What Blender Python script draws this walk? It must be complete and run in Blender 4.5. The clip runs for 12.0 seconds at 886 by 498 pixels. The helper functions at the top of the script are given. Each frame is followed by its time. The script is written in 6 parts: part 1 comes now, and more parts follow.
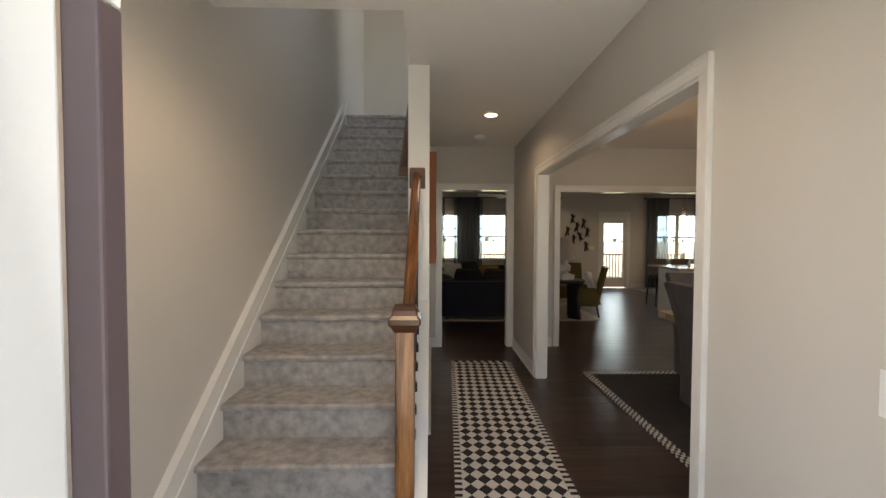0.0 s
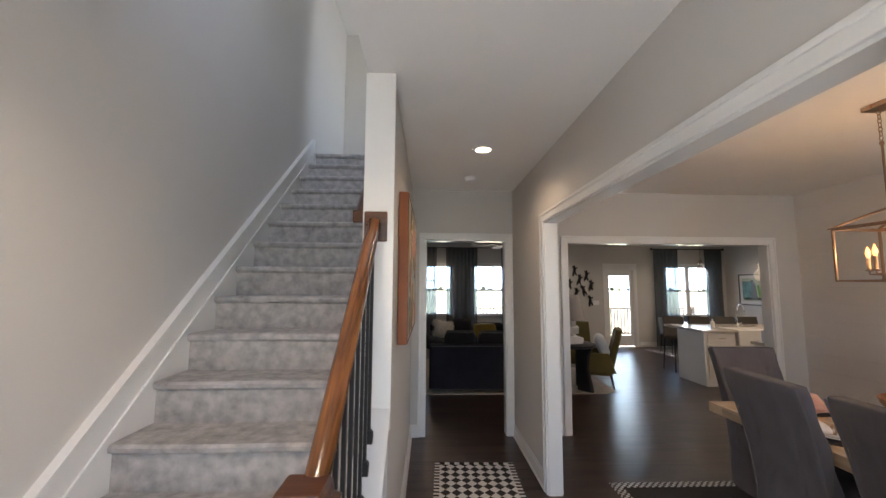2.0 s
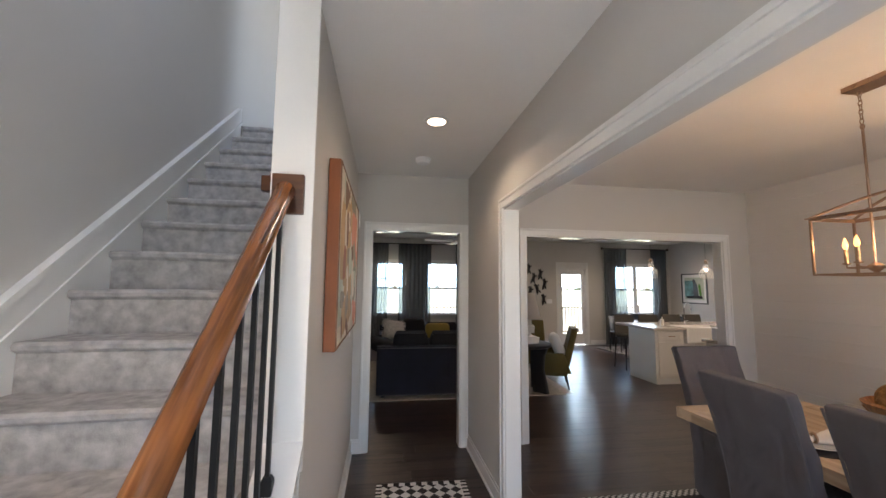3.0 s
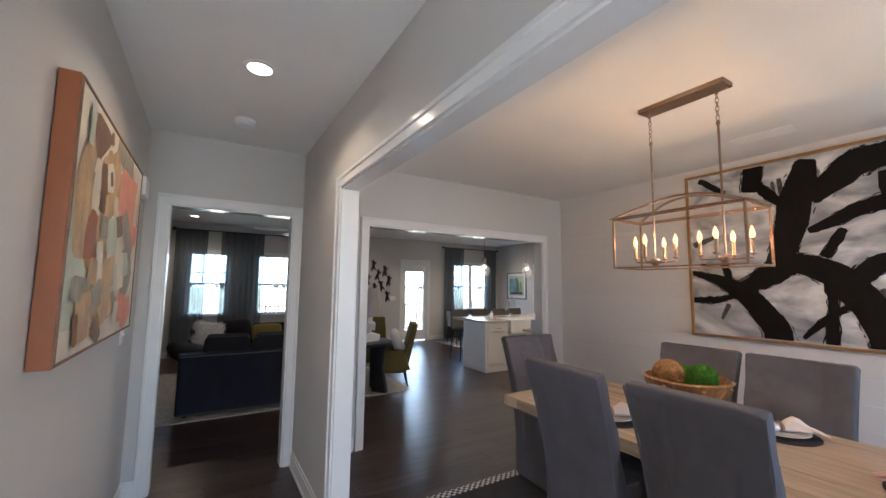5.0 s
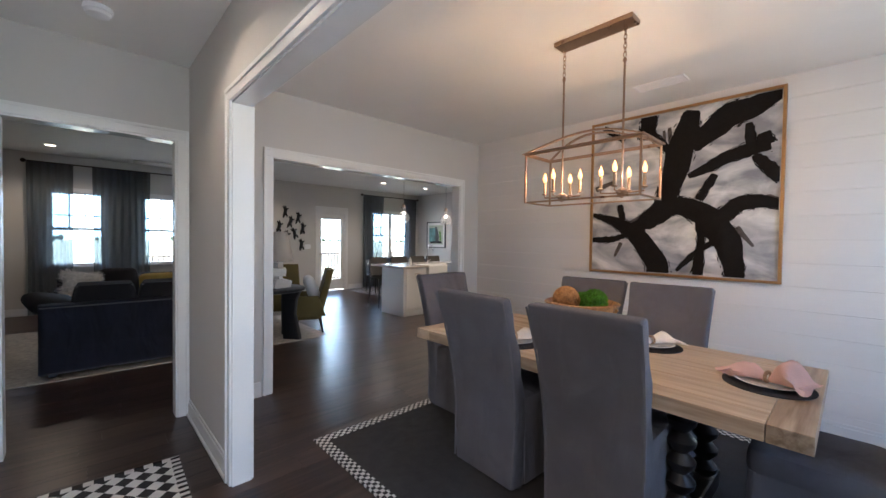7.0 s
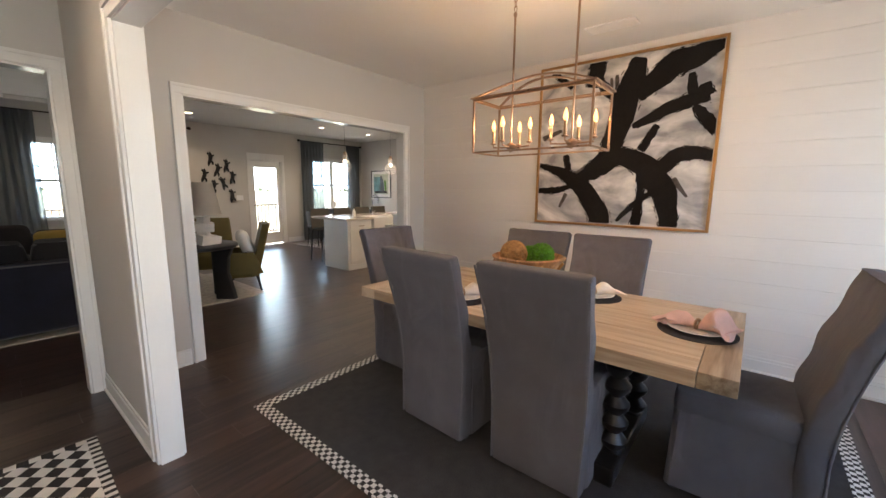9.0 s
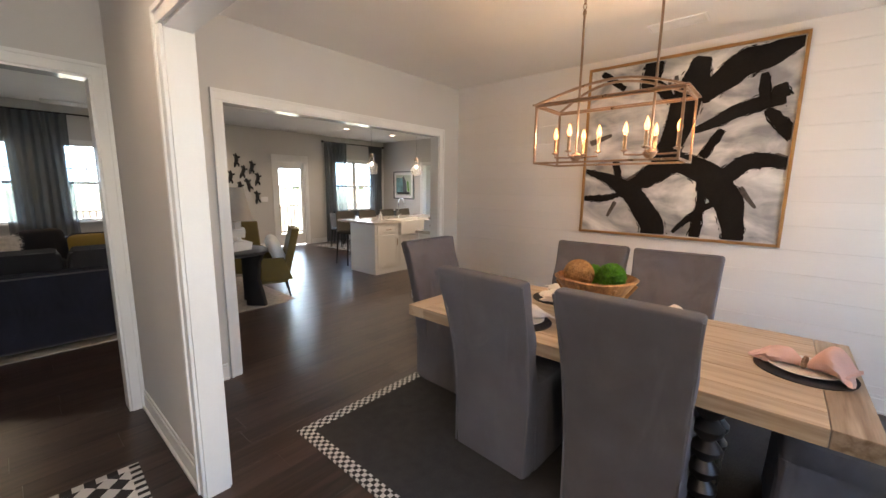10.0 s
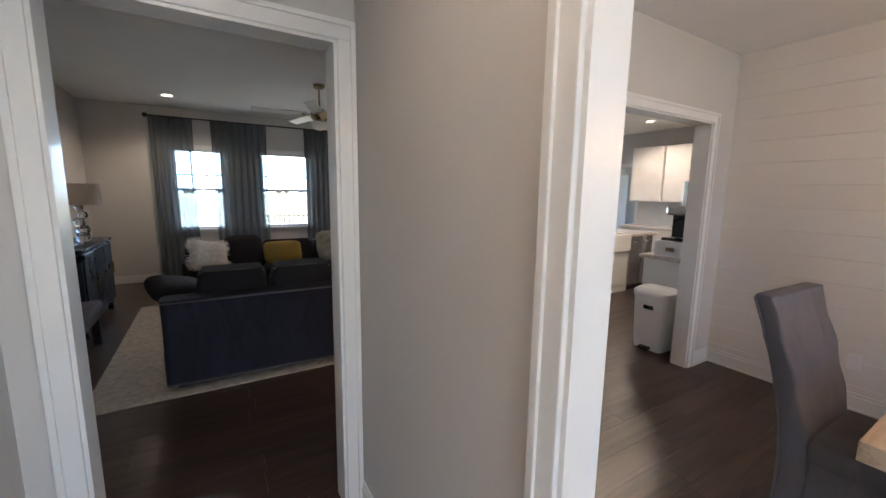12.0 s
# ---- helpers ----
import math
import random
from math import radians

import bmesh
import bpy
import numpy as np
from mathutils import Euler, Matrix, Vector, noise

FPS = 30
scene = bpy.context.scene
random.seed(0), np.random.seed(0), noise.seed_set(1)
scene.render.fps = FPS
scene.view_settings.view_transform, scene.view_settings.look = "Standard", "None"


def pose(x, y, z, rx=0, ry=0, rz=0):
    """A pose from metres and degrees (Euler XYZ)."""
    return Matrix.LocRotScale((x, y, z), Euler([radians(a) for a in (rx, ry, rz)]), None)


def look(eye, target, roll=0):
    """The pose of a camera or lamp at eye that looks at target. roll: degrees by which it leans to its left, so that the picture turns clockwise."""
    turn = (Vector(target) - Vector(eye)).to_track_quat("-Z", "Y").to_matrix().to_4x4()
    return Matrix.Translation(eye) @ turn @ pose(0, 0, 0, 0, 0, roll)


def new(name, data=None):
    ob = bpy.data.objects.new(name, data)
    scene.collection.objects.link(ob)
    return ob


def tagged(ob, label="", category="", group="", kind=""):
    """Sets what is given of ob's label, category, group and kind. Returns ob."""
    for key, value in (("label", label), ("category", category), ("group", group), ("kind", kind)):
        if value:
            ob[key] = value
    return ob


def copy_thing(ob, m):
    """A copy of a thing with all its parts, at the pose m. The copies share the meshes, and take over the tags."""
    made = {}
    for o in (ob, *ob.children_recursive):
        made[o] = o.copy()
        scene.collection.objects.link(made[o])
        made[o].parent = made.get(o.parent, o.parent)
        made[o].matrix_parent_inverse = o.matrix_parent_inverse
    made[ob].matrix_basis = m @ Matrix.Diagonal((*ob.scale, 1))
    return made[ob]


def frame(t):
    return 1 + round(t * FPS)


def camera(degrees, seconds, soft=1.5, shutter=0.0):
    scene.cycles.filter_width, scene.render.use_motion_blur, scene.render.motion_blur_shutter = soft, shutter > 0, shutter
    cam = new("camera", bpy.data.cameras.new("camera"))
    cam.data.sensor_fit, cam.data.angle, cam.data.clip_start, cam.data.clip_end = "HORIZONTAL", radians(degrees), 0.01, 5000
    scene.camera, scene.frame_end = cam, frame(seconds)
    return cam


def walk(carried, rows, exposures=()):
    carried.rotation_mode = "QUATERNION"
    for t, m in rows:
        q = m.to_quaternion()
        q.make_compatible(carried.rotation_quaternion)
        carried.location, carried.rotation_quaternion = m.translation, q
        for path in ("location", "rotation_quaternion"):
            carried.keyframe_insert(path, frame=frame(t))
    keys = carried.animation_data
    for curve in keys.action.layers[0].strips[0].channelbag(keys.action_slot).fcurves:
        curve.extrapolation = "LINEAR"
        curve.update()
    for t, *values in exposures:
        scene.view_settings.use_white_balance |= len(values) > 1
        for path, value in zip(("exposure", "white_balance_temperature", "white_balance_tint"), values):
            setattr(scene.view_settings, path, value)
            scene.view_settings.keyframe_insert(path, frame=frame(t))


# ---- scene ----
cam = camera(98.1, 12.0)
PATH = [
    (0, (0.802, 0.411, 1.503), (0.859, 2.41, 1.444), 0.2),
    (0.5, (0.764, 0.611, 1.585), (0.822, 2.61, 1.584), 0.3),
    (1, (0.761, 0.763, 1.619), (0.815, 2.758, 1.758), 0.4),
    (1.5, (0.831, 1.019, 1.608), (0.89, 3.01, 1.783), 0.3),
    (2, (0.959, 1.295, 1.637), (1.033, 3.284, 1.829), 0.3),
    (2.5, (0.988, 1.552, 1.607), (1.116, 3.538, 1.801), 0.4),
    (3, (1.045, 1.743, 1.6), (1.351, 3.71, 1.791), 0.5),
    (5, (1.212, 2.031, 1.55), (2.249, 3.731, 1.742), 0.7),
    (5.5, (1.229, 2.017, 1.543), (2.376, 3.645, 1.73), 0.7),
    (6, (1.239, 2.029, 1.53), (2.466, 3.598, 1.705), 0.8),
    (6.5, (1.269, 2.045, 1.488), (2.56, 3.567, 1.619), 0.8),
    (7, (1.313, 2.072, 1.418), (2.678, 3.532, 1.373), 0.8),
    (7.5, (1.345, 2.085, 1.393), (2.77, 3.474, 1.193), 0.6),
    (9.5, (1.436, 2.271, 1.487), (2.98, 3.505, 1.18), 0.7),
    (10, (1.41, 2.483, 1.535), (2.898, 3.781, 1.219), 0.7),
    (10.5, (1.461, 2.763, 1.564), (2.901, 4.115, 1.244), 0.6),
    (11, (1.519, 3.09, 1.562), (2.895, 4.509, 1.255), 0.65),
    (11.5, (1.435, 3.51, 1.545), (2.646, 5.075, 1.248), 0.95),
    (12, (1.357, 3.985, 1.55), (2.38, 5.679, 1.257), 0.8),
]
EXPOSURES = [(0, 1.96, 7500, 12), (0.5, 2.26, 7000, 11), (1.0, 2.28, 6350, 11), (2.0, 2.57, 6300, 14), (3.0, 2.76, 6200, 14), (5.0, 2.87, 5600, 12), (7.0, 2.99, 5500, 11), (7.6, 3.02, 5850, 12), (9.5, 3.27, 6550, 12), (10.5, 3.30, 6350, 15), (11.0, 3.34, 6200, 16), (11.5, 3.40, 6050, 14), (12, 3.29, 5800, 12)]
walk(cam, [(t, look(eye, target, roll)) for t, eye, target, roll in PATH], EXPOSURES)

# ---- world, sun, lamps ----
world = bpy.data.worlds.new("sky")
scene.world = world
world.use_nodes = True
wn = world.node_tree.nodes
sky = wn.new("ShaderNodeTexSky")
sky.sky_type, sky.sun_disc = "NISHITA", False
sky.sun_elevation, sky.sun_rotation = radians(56), radians(276)
wn["Background"].inputs["Strength"].default_value = 0.15
world.node_tree.links.new(sky.outputs[0], wn["Background"].inputs["Color"])
sun = new("sun", bpy.data.lights.new("sun", "SUN"))
sun.data.energy, sun.data.angle, sun.data.color = 4.0, radians(0.5), (1.0, 0.95, 0.88)
sun.matrix_world = look((-54, 6, 83), (0, 0, 0))


def lamp(name, kind, m, watts, colour, size=0.1, spot=None):
    ob = new(name, bpy.data.lights.new(name, kind))
    ob.data.energy, ob.data.color = watts, colour
    if kind == "AREA":
        ob.data.shape, ob.data.size = "DISK", size
    else:
        ob.data.shadow_soft_size = size
    if spot:
        ob.data.spot_size, ob.data.spot_blend = radians(spot), 0.6
    ob.matrix_world = m
    return ob


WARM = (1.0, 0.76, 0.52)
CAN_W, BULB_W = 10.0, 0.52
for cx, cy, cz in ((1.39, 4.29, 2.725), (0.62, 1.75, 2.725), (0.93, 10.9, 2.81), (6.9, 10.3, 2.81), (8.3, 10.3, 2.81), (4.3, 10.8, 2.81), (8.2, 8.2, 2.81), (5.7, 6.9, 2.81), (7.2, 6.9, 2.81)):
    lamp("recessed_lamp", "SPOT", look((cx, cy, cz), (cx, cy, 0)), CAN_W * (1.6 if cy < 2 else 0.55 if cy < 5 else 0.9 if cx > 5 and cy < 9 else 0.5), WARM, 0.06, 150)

# daylight of the sky through the open front doorway
doorway = lamp("doorway_daylight", "AREA", look((0.98, 0.79, 1.15), (0.98, 5, 1.8)), 1.65, (0.93, 0.98, 1.0), 1.0)
doorway.data.shape, doorway.data.size, doorway.data.size_y = "RECTANGLE", 0.94, 2.2

# daylight of the sky through the dining room's front window
front = lamp("window_daylight", "AREA", look((3.725, 0.83, 1.42), (3.725, 5, 1.0)), 1.2, (0.86, 0.94, 1.0))
front.data.shape, front.data.size, front.data.size_y = "RECTANGLE", 2.4, 1.95

# fill lamps at assumed, unseen upstairs openings, added to brighten the stairwell
for pos, aim, w, h, watts in (((0.135, 2.57, 4.41), (0.135, 6, 4.0), 0.8, 1.8, 2.0), ((2.88, 6.35, 4.44), (0, 6.35, 4.2), 1.15, 1.75, 2.2)):
    sky_l = lamp("upstairs_fill", "AREA", look(pos, aim), watts, (1.0, 0.985, 0.93))
    sky_l.data.shape, sky_l.data.size, sky_l.data.size_y = "RECTANGLE", w, h

# ---- materials ----


def mat(name, base, rough=0.6, metal=0.0, vary=0.08, scale=6.0, bump=0.0, bscale=120.0, stretch=(1, 1, 1), rnd=0.0, coat=0.0, coord="Object", spec=0.5, wrinkle=0.0):
    """Two-scale noise on colour and roughness, fine bump, optional random per object."""
    m = bpy.data.materials.new(name)
    m.use_nodes = True
    n, l = m.node_tree.nodes, m.node_tree.links
    b = n["Principled BSDF"]
    b.inputs["Metallic"].default_value, b.inputs["Coat Weight"].default_value = metal, coat
    b.inputs["Specular IOR Level"].default_value = spec
    tc, mp = n.new("ShaderNodeTexCoord"), n.new("ShaderNodeMapping")
    mp.inputs["Scale"].default_value = stretch
    l.new(tc.outputs[coord], mp.inputs["Vector"])
    big, fine = n.new("ShaderNodeTexNoise"), n.new("ShaderNodeTexNoise")
    for t, s, d in ((big, scale, 3), (fine, bscale, 2)):
        t.inputs["Scale"].default_value, t.inputs["Detail"].default_value = s, d
        l.new(mp.outputs[0], t.inputs["Vector"])
    mix = n.new("ShaderNodeMath")
    mix.operation = "MULTIPLY_ADD"
    l.new(fine.outputs[0], mix.inputs[0])
    mix.inputs[1].default_value = 0.4
    l.new(big.outputs[0], mix.inputs[2])
    val = mix.outputs[0]
    if rnd:
        oi, mr = n.new("ShaderNodeObjectInfo"), n.new("ShaderNodeMath")
        mr.operation = "MULTIPLY_ADD"
        l.new(oi.outputs["Random"], mr.inputs[0])
        mr.inputs[1].default_value = rnd
        l.new(val, mr.inputs[2])
        val = mr.outputs[0]
    ramp = n.new("ShaderNodeMapRange")
    ramp.inputs["From Min"].default_value, ramp.inputs["From Max"].default_value = 0.4, 1.0 + rnd
    ramp.inputs["To Min"].default_value, ramp.inputs["To Max"].default_value = 1 - vary, 1 + vary
    l.new(val, ramp.inputs["Value"])
    hsv = n.new("ShaderNodeHueSaturation")
    hsv.inputs["Color"].default_value = (*base, 1)
    l.new(ramp.outputs[0], hsv.inputs["Value"])
    l.new(hsv.outputs[0], b.inputs["Base Color"])
    rr = n.new("ShaderNodeMapRange")
    rr.inputs["From Min"].default_value, rr.inputs["From Max"].default_value = 0.3, 0.7
    rr.inputs["To Min"].default_value, rr.inputs["To Max"].default_value = max(0.02, rough - 0.06), min(1, rough + 0.06)
    l.new(big.outputs[0], rr.inputs["Value"])
    l.new(rr.outputs[0], b.inputs["Roughness"])
    if bump:
        bp = n.new("ShaderNodeBump")
        bp.inputs["Strength"].default_value, bp.inputs["Distance"].default_value = bump, 0.004
        l.new(fine.outputs[0], bp.inputs["Height"])
        l.new(bp.outputs[0], b.inputs["Normal"])
        if wrinkle:
            wr_, wm, b2 = n.new("ShaderNodeTexNoise"), n.new("ShaderNodeMapping"), n.new("ShaderNodeBump")
            wm.inputs["Scale"].default_value = (1.6, 1.6, 0.7)
            wr_.inputs["Scale"].default_value, wr_.inputs["Detail"].default_value, wr_.inputs["Distortion"].default_value = 3.2, 2.5, 0.8
            b2.inputs["Strength"].default_value, b2.inputs["Distance"].default_value = wrinkle, 0.05
            l.new(tc.outputs[coord], wm.inputs["Vector"])
            l.new(wm.outputs[0], wr_.inputs["Vector"])
            l.new(wr_.outputs[0], b2.inputs["Height"])
            l.new(b2.outputs[0], bp.inputs["Normal"])
    return m


def grain(name, dark, light, rough, axis, scale=1.0, rnd=1.0, bump=0.15):
    """Wood: streaks along axis, cathedral waves, shifted from piece to piece."""
    m = bpy.data.materials.new(name)
    m.use_nodes = True
    n, l = m.node_tree.nodes, m.node_tree.links
    b = n["Principled BSDF"]
    b.inputs["Roughness"].default_value = rough
    tc, mp, oi = n.new("ShaderNodeTexCoord"), n.new("ShaderNodeMapping"), n.new("ShaderNodeObjectInfo")
    st = [14 * scale] * 3
    st[axis] = 1.1 * scale
    mp.inputs["Scale"].default_value = st
    l.new(tc.outputs["Object"], mp.inputs["Vector"])
    vm, cb = n.new("ShaderNodeVectorMath"), n.new("ShaderNodeCombineXYZ")
    mul = n.new("ShaderNodeMath")
    mul.operation = "MULTIPLY"
    mul.inputs[1].default_value = 37.0 * rnd
    l.new(oi.outputs["Random"], mul.inputs[0])
    for k in range(3):
        l.new(mul.outputs[0], cb.inputs[k])
    l.new(mp.outputs[0], vm.inputs[0])
    l.new(cb.outputs[0], vm.inputs[1])
    big, fine = n.new("ShaderNodeTexNoise"), n.new("ShaderNodeTexNoise")
    big.inputs["Scale"].default_value, big.inputs["Detail"].default_value, big.inputs["Distortion"].default_value = 1.0, 4, 1.2
    fine.inputs["Scale"].default_value, fine.inputs["Detail"].default_value = 7.0, 3
    l.new(vm.outputs[0], big.inputs["Vector"])
    l.new(vm.outputs[0], fine.inputs["Vector"])
    add = n.new("ShaderNodeMath")
    add.operation = "MULTIPLY_ADD"
    l.new(fine.outputs[0], add.inputs[0])
    add.inputs[1].default_value = 0.35
    l.new(big.outputs[0], add.inputs[2])
    shift = n.new("ShaderNodeMath")
    shift.operation = "MULTIPLY_ADD"
    l.new(oi.outputs["Random"], shift.inputs[0])
    shift.inputs[1].default_value = 0.22 * rnd
    l.new(add.outputs[0], shift.inputs[2])
    cr = n.new("ShaderNodeValToRGB")
    cr.color_ramp.elements[0].position, cr.color_ramp.elements[0].color = 0.45, (*dark, 1)
    cr.color_ramp.elements[1].position, cr.color_ramp.elements[1].color = 0.95, (*light, 1)
    l.new(shift.outputs[0], cr.inputs[0])
    l.new(cr.outputs[0], b.inputs["Base Color"])
    bp = n.new("ShaderNodeBump")
    bp.inputs["Strength"].default_value, bp.inputs["Distance"].default_value = bump, 0.002
    l.new(fine.outputs[0], bp.inputs["Height"])
    l.new(bp.outputs[0], b.inputs["Normal"])
    return m


def checker_rug(name, light, dark, cu, cv, diamond):
    """Two-colour woven check: squares, or squares set on their points."""
    m = mat(name, light, 0.95, vary=0.12, scale=9, bump=0.5, bscale=300)
    n, l = m.node_tree.nodes, m.node_tree.links
    tc, sp = n.new("ShaderNodeTexCoord"), n.new("ShaderNodeSeparateXYZ")
    l.new(tc.outputs["Object"], sp.inputs[0])

    def op(kind, a, b):
        k = n.new("ShaderNodeMath")
        k.operation = kind
        for i, v in enumerate((a, b)):
            if isinstance(v, (int, float)):
                k.inputs[i].default_value = v
            else:
                l.new(v, k.inputs[i])
        return k.outputs[0]
    u, v = op("DIVIDE", sp.outputs[0], cu), op("DIVIDE", sp.outputs[1], cv)
    if diamond:
        u, v = op("ADD", u, v), op("SUBTRACT", u, v)
    par = op("FLOORED_MODULO", op("ADD", op("FLOOR", u, 0), op("FLOOR", v, 0)), 2)
    hs = [x for x in n if x.bl_idname == "ShaderNodeHueSaturation"][0]
    mx = n.new("ShaderNodeMix")
    mx.data_type = "RGBA"
    l.new(par, mx.inputs[0])
    mx.inputs[6].default_value, mx.inputs[7].default_value = (*light, 1), (*dark, 1)
    l.new(mx.outputs[2], hs.inputs["Color"])
    return m


def glow(name, colour, strength):
    m = bpy.data.materials.new(name)
    m.use_nodes = True
    b = m.node_tree.nodes["Principled BSDF"]
    b.inputs["Base Color"].default_value = (*colour, 1)
    b.inputs["Emission Color"].default_value, b.inputs["Emission Strength"].default_value = (*colour, 1), strength
    return m


def clear(name, tint=(1, 1, 1), rough=0.0):
    m = bpy.data.materials.new(name)
    m.use_nodes = True
    b = m.node_tree.nodes["Principled BSDF"]
    b.inputs["Base Color"].default_value = (*tint, 1)
    b.inputs["Transmission Weight"].default_value, b.inputs["Roughness"].default_value, b.inputs["IOR"].default_value = 1, rough, 1.45
    return m


def sheer(name, colour, through_part, tint=(1, 1, 1)):
    m = mat(name, colour, 0.9, vary=0.1, scale=5, bscale=400, stretch=(1, 1, 0.1))
    n, l = m.node_tree.nodes, m.node_tree.links
    tr, tl, mx, mx2 = n.new("ShaderNodeBsdfTransparent"), n.new("ShaderNodeBsdfTranslucent"), n.new("ShaderNodeMixShader"), n.new("ShaderNodeMixShader")
    tl.inputs["Color"].default_value = (*colour, 1)
    tr.inputs["Color"].default_value = (*tint, 1)
    mx.inputs[0].default_value, mx2.inputs[0].default_value = 0.4, through_part
    l.new(n["Principled BSDF"].outputs[0], mx.inputs[1])
    l.new(tl.outputs[0], mx.inputs[2])
    l.new(mx.outputs[0], mx2.inputs[1])
    l.new(tr.outputs[0], mx2.inputs[2])
    l.new(mx2.outputs[0], n["Material Output"].inputs["Surface"])
    return m


M = {}
M["wall"] = mat("wall_paint", (0.57, 0.55, 0.525), 0.75, vary=0.03, scale=2.0, bump=0.12, bscale=260)
M["ceiling"] = mat("ceiling_paint", (0.80, 0.785, 0.76), 0.85, vary=0.03, scale=2.0, bump=0.25, bscale=180)
M["trim"] = mat("white_trim_paint", (0.74, 0.735, 0.72), 0.40, vary=0.03, scale=4.0, bump=0.03, bscale=90, coat=0.15)
M["gloss"] = mat("white_gloss_jamb_paint", (0.74, 0.735, 0.72), 0.12, vary=0.03, scale=4.0, bump=0.02, bscale=60, coat=0.3)
M["shiplap"] = mat("white_shiplap_paint", (0.74, 0.72, 0.70), 0.38, vary=0.04, scale=3.0, bump=0.08, bscale=70, stretch=(1, 0.15, 1), rnd=0.3)
M["floor"] = grain("dark_vinyl_plank", (0.010, 0.006, 0.005), (0.068, 0.041, 0.032), 0.31, 0, 1.0)
M["floor_far"] = grain("dark_vinyl_plank_beyond", (0.010, 0.006, 0.005), (0.068, 0.041, 0.032), 0.31, 0, 1.0, 0.0)
for _n in [k for k in M["floor_far"].node_tree.nodes if k.bl_idname == "ShaderNodeObjectInfo"]:
    _g = M["floor_far"].node_tree.nodes.new("ShaderNodeNewGeometry")
    for _l in list(_n.outputs["Random"].links):
        M["floor_far"].node_tree.links.new(_g.outputs["Random Per Island"], _l.to_socket)
for _n in [k for k in M["floor_far"].node_tree.nodes if k.bl_idname == "ShaderNodeMath"]:
    if _n.operation == "MULTIPLY":
        _n.inputs[1].default_value = 37.0
    elif abs(_n.inputs[1].default_value) < 1e-6:
        _n.inputs[1].default_value = 0.22
M["subfloor"] = mat("subfloor", (0.015, 0.011, 0.01), 0.6)
M["carpet"] = mat("grey_carpet", (0.42, 0.405, 0.395), 0.98, vary=0.38, scale=19.0, bump=0.9, bscale=420)
M["oak"] = grain("stained_oak", (0.030, 0.010, 0.004), (0.34, 0.13, 0.04), 0.2, 1, 1.0, 0.3)
_mp = [k for k in M["oak"].node_tree.nodes if k.bl_idname == "ShaderNodeMapping"][0]
_mp.vector_type = "TEXTURE"  # the grain runs up the sloped rail
_mp.inputs["Rotation"].default_value = (math.atan(0.196 / 0.24), 0, 0)
_mp.inputs["Scale"].default_value = (1 / 16, 1 / 0.7, 1 / 16)
M["oak_up"] = grain("stained_oak_upright", (0.045, 0.015, 0.006), (0.44, 0.21, 0.08), 0.25, 2, 1.0, 0.3)
M["oak_dark"] = grain("dark_stained_oak", (0.028, 0.010, 0.005), (0.12, 0.045, 0.018), 0.3, 0, 1.0, 0.3)
M["iron"] = mat("black_iron", (0.012, 0.012, 0.013), 0.45, metal=0.3, vary=0.1, bump=0.1)
M["slip"] = mat("grey_slipcover", (0.116, 0.113, 0.130), 0.92, vary=0.20, scale=5.0, bump=0.5, bscale=500, wrinkle=0.9)
M["slip_pipe"] = mat("grey_piping", (0.135, 0.132, 0.148), 0.9, vary=0.08, bump=0.4, bscale=500)
M["table"] = grain("light_oak_table", (0.20, 0.13, 0.075), (0.50, 0.395, 0.28), 0.42, 1, 0.9)
M["table_x"] = grain("light_oak_table_end", (0.19, 0.125, 0.07), (0.48, 0.375, 0.265), 0.42, 0, 0.9)
M["turned"] = mat("black_turned_wood", (0.012, 0.011, 0.012), 0.35, vary=0.2, scale=10)
M["rug"] = mat("charcoal_rug", (0.032, 0.029, 0.029), 0.97, vary=0.4, scale=14, bump=0.9, bscale=140)
M["runner"] = checker_rug("harlequin_runner", (0.62, 0.60, 0.57), (0.022, 0.02, 0.02), 0.088, 0.098, True)
M["check"] = checker_rug("check_border", (0.62, 0.60, 0.57), (0.022, 0.02, 0.02), 0.026, 0.026, False)
M["stripe"] = checker_rug("striped_border", (0.62, 0.60, 0.57), (0.022, 0.02, 0.02), 9.0, 0.026, False)
M["stripe_x"] = checker_rug("striped_end", (0.62, 0.60, 0.57), (0.022, 0.02, 0.02), 0.045, 9.0, False)
M["nickel"] = mat("brushed_nickel", (0.36, 0.25, 0.18), 0.32, metal=1.0, vary=0.06, scale=20)
M["chrome"] = mat("chrome", (0.75, 0.75, 0.76), 0.08, metal=1.0, vary=0.02)
M["steel"] = mat("stainless_steel", (0.55, 0.55, 0.56), 0.25, metal=1.0, vary=0.05, scale=3, stretch=(1, 1, 0.05))
M["candle"] = mat("bronze_candle_sleeve", (0.34, 0.24, 0.15), 0.4, vary=0.05)
M["flame"] = glow("warm_bulb", (1.0, 0.33, 0.07), 1.1)
# emission for the added backdrop that boosts window brightness and floor reflections
M["sky_glow"] = glow("glowing_backdrop", (0.74, 0.90, 1.0), 1.35)
M["can"] = glow("recessed_lens", (1.0, 0.78, 0.55), 1.2)
M["gold"] = mat("gold_frame", (0.42, 0.24, 0.10), 0.38, metal=0.7, vary=0.15, scale=12)
M["ink"] = mat("black_paint_stroke", (0.008, 0.0065, 0.006), 0.75, vary=0.5, scale=18, bump=0.4, bscale=60, spec=0.2)
M["canvas"] = mat("cloudy_canvas", (0.54, 0.535, 0.54), 0.75, vary=0.15, scale=3.6, bump=0.3, bscale=200)
cn, cl = M["canvas"].node_tree.nodes, M["canvas"].node_tree.links
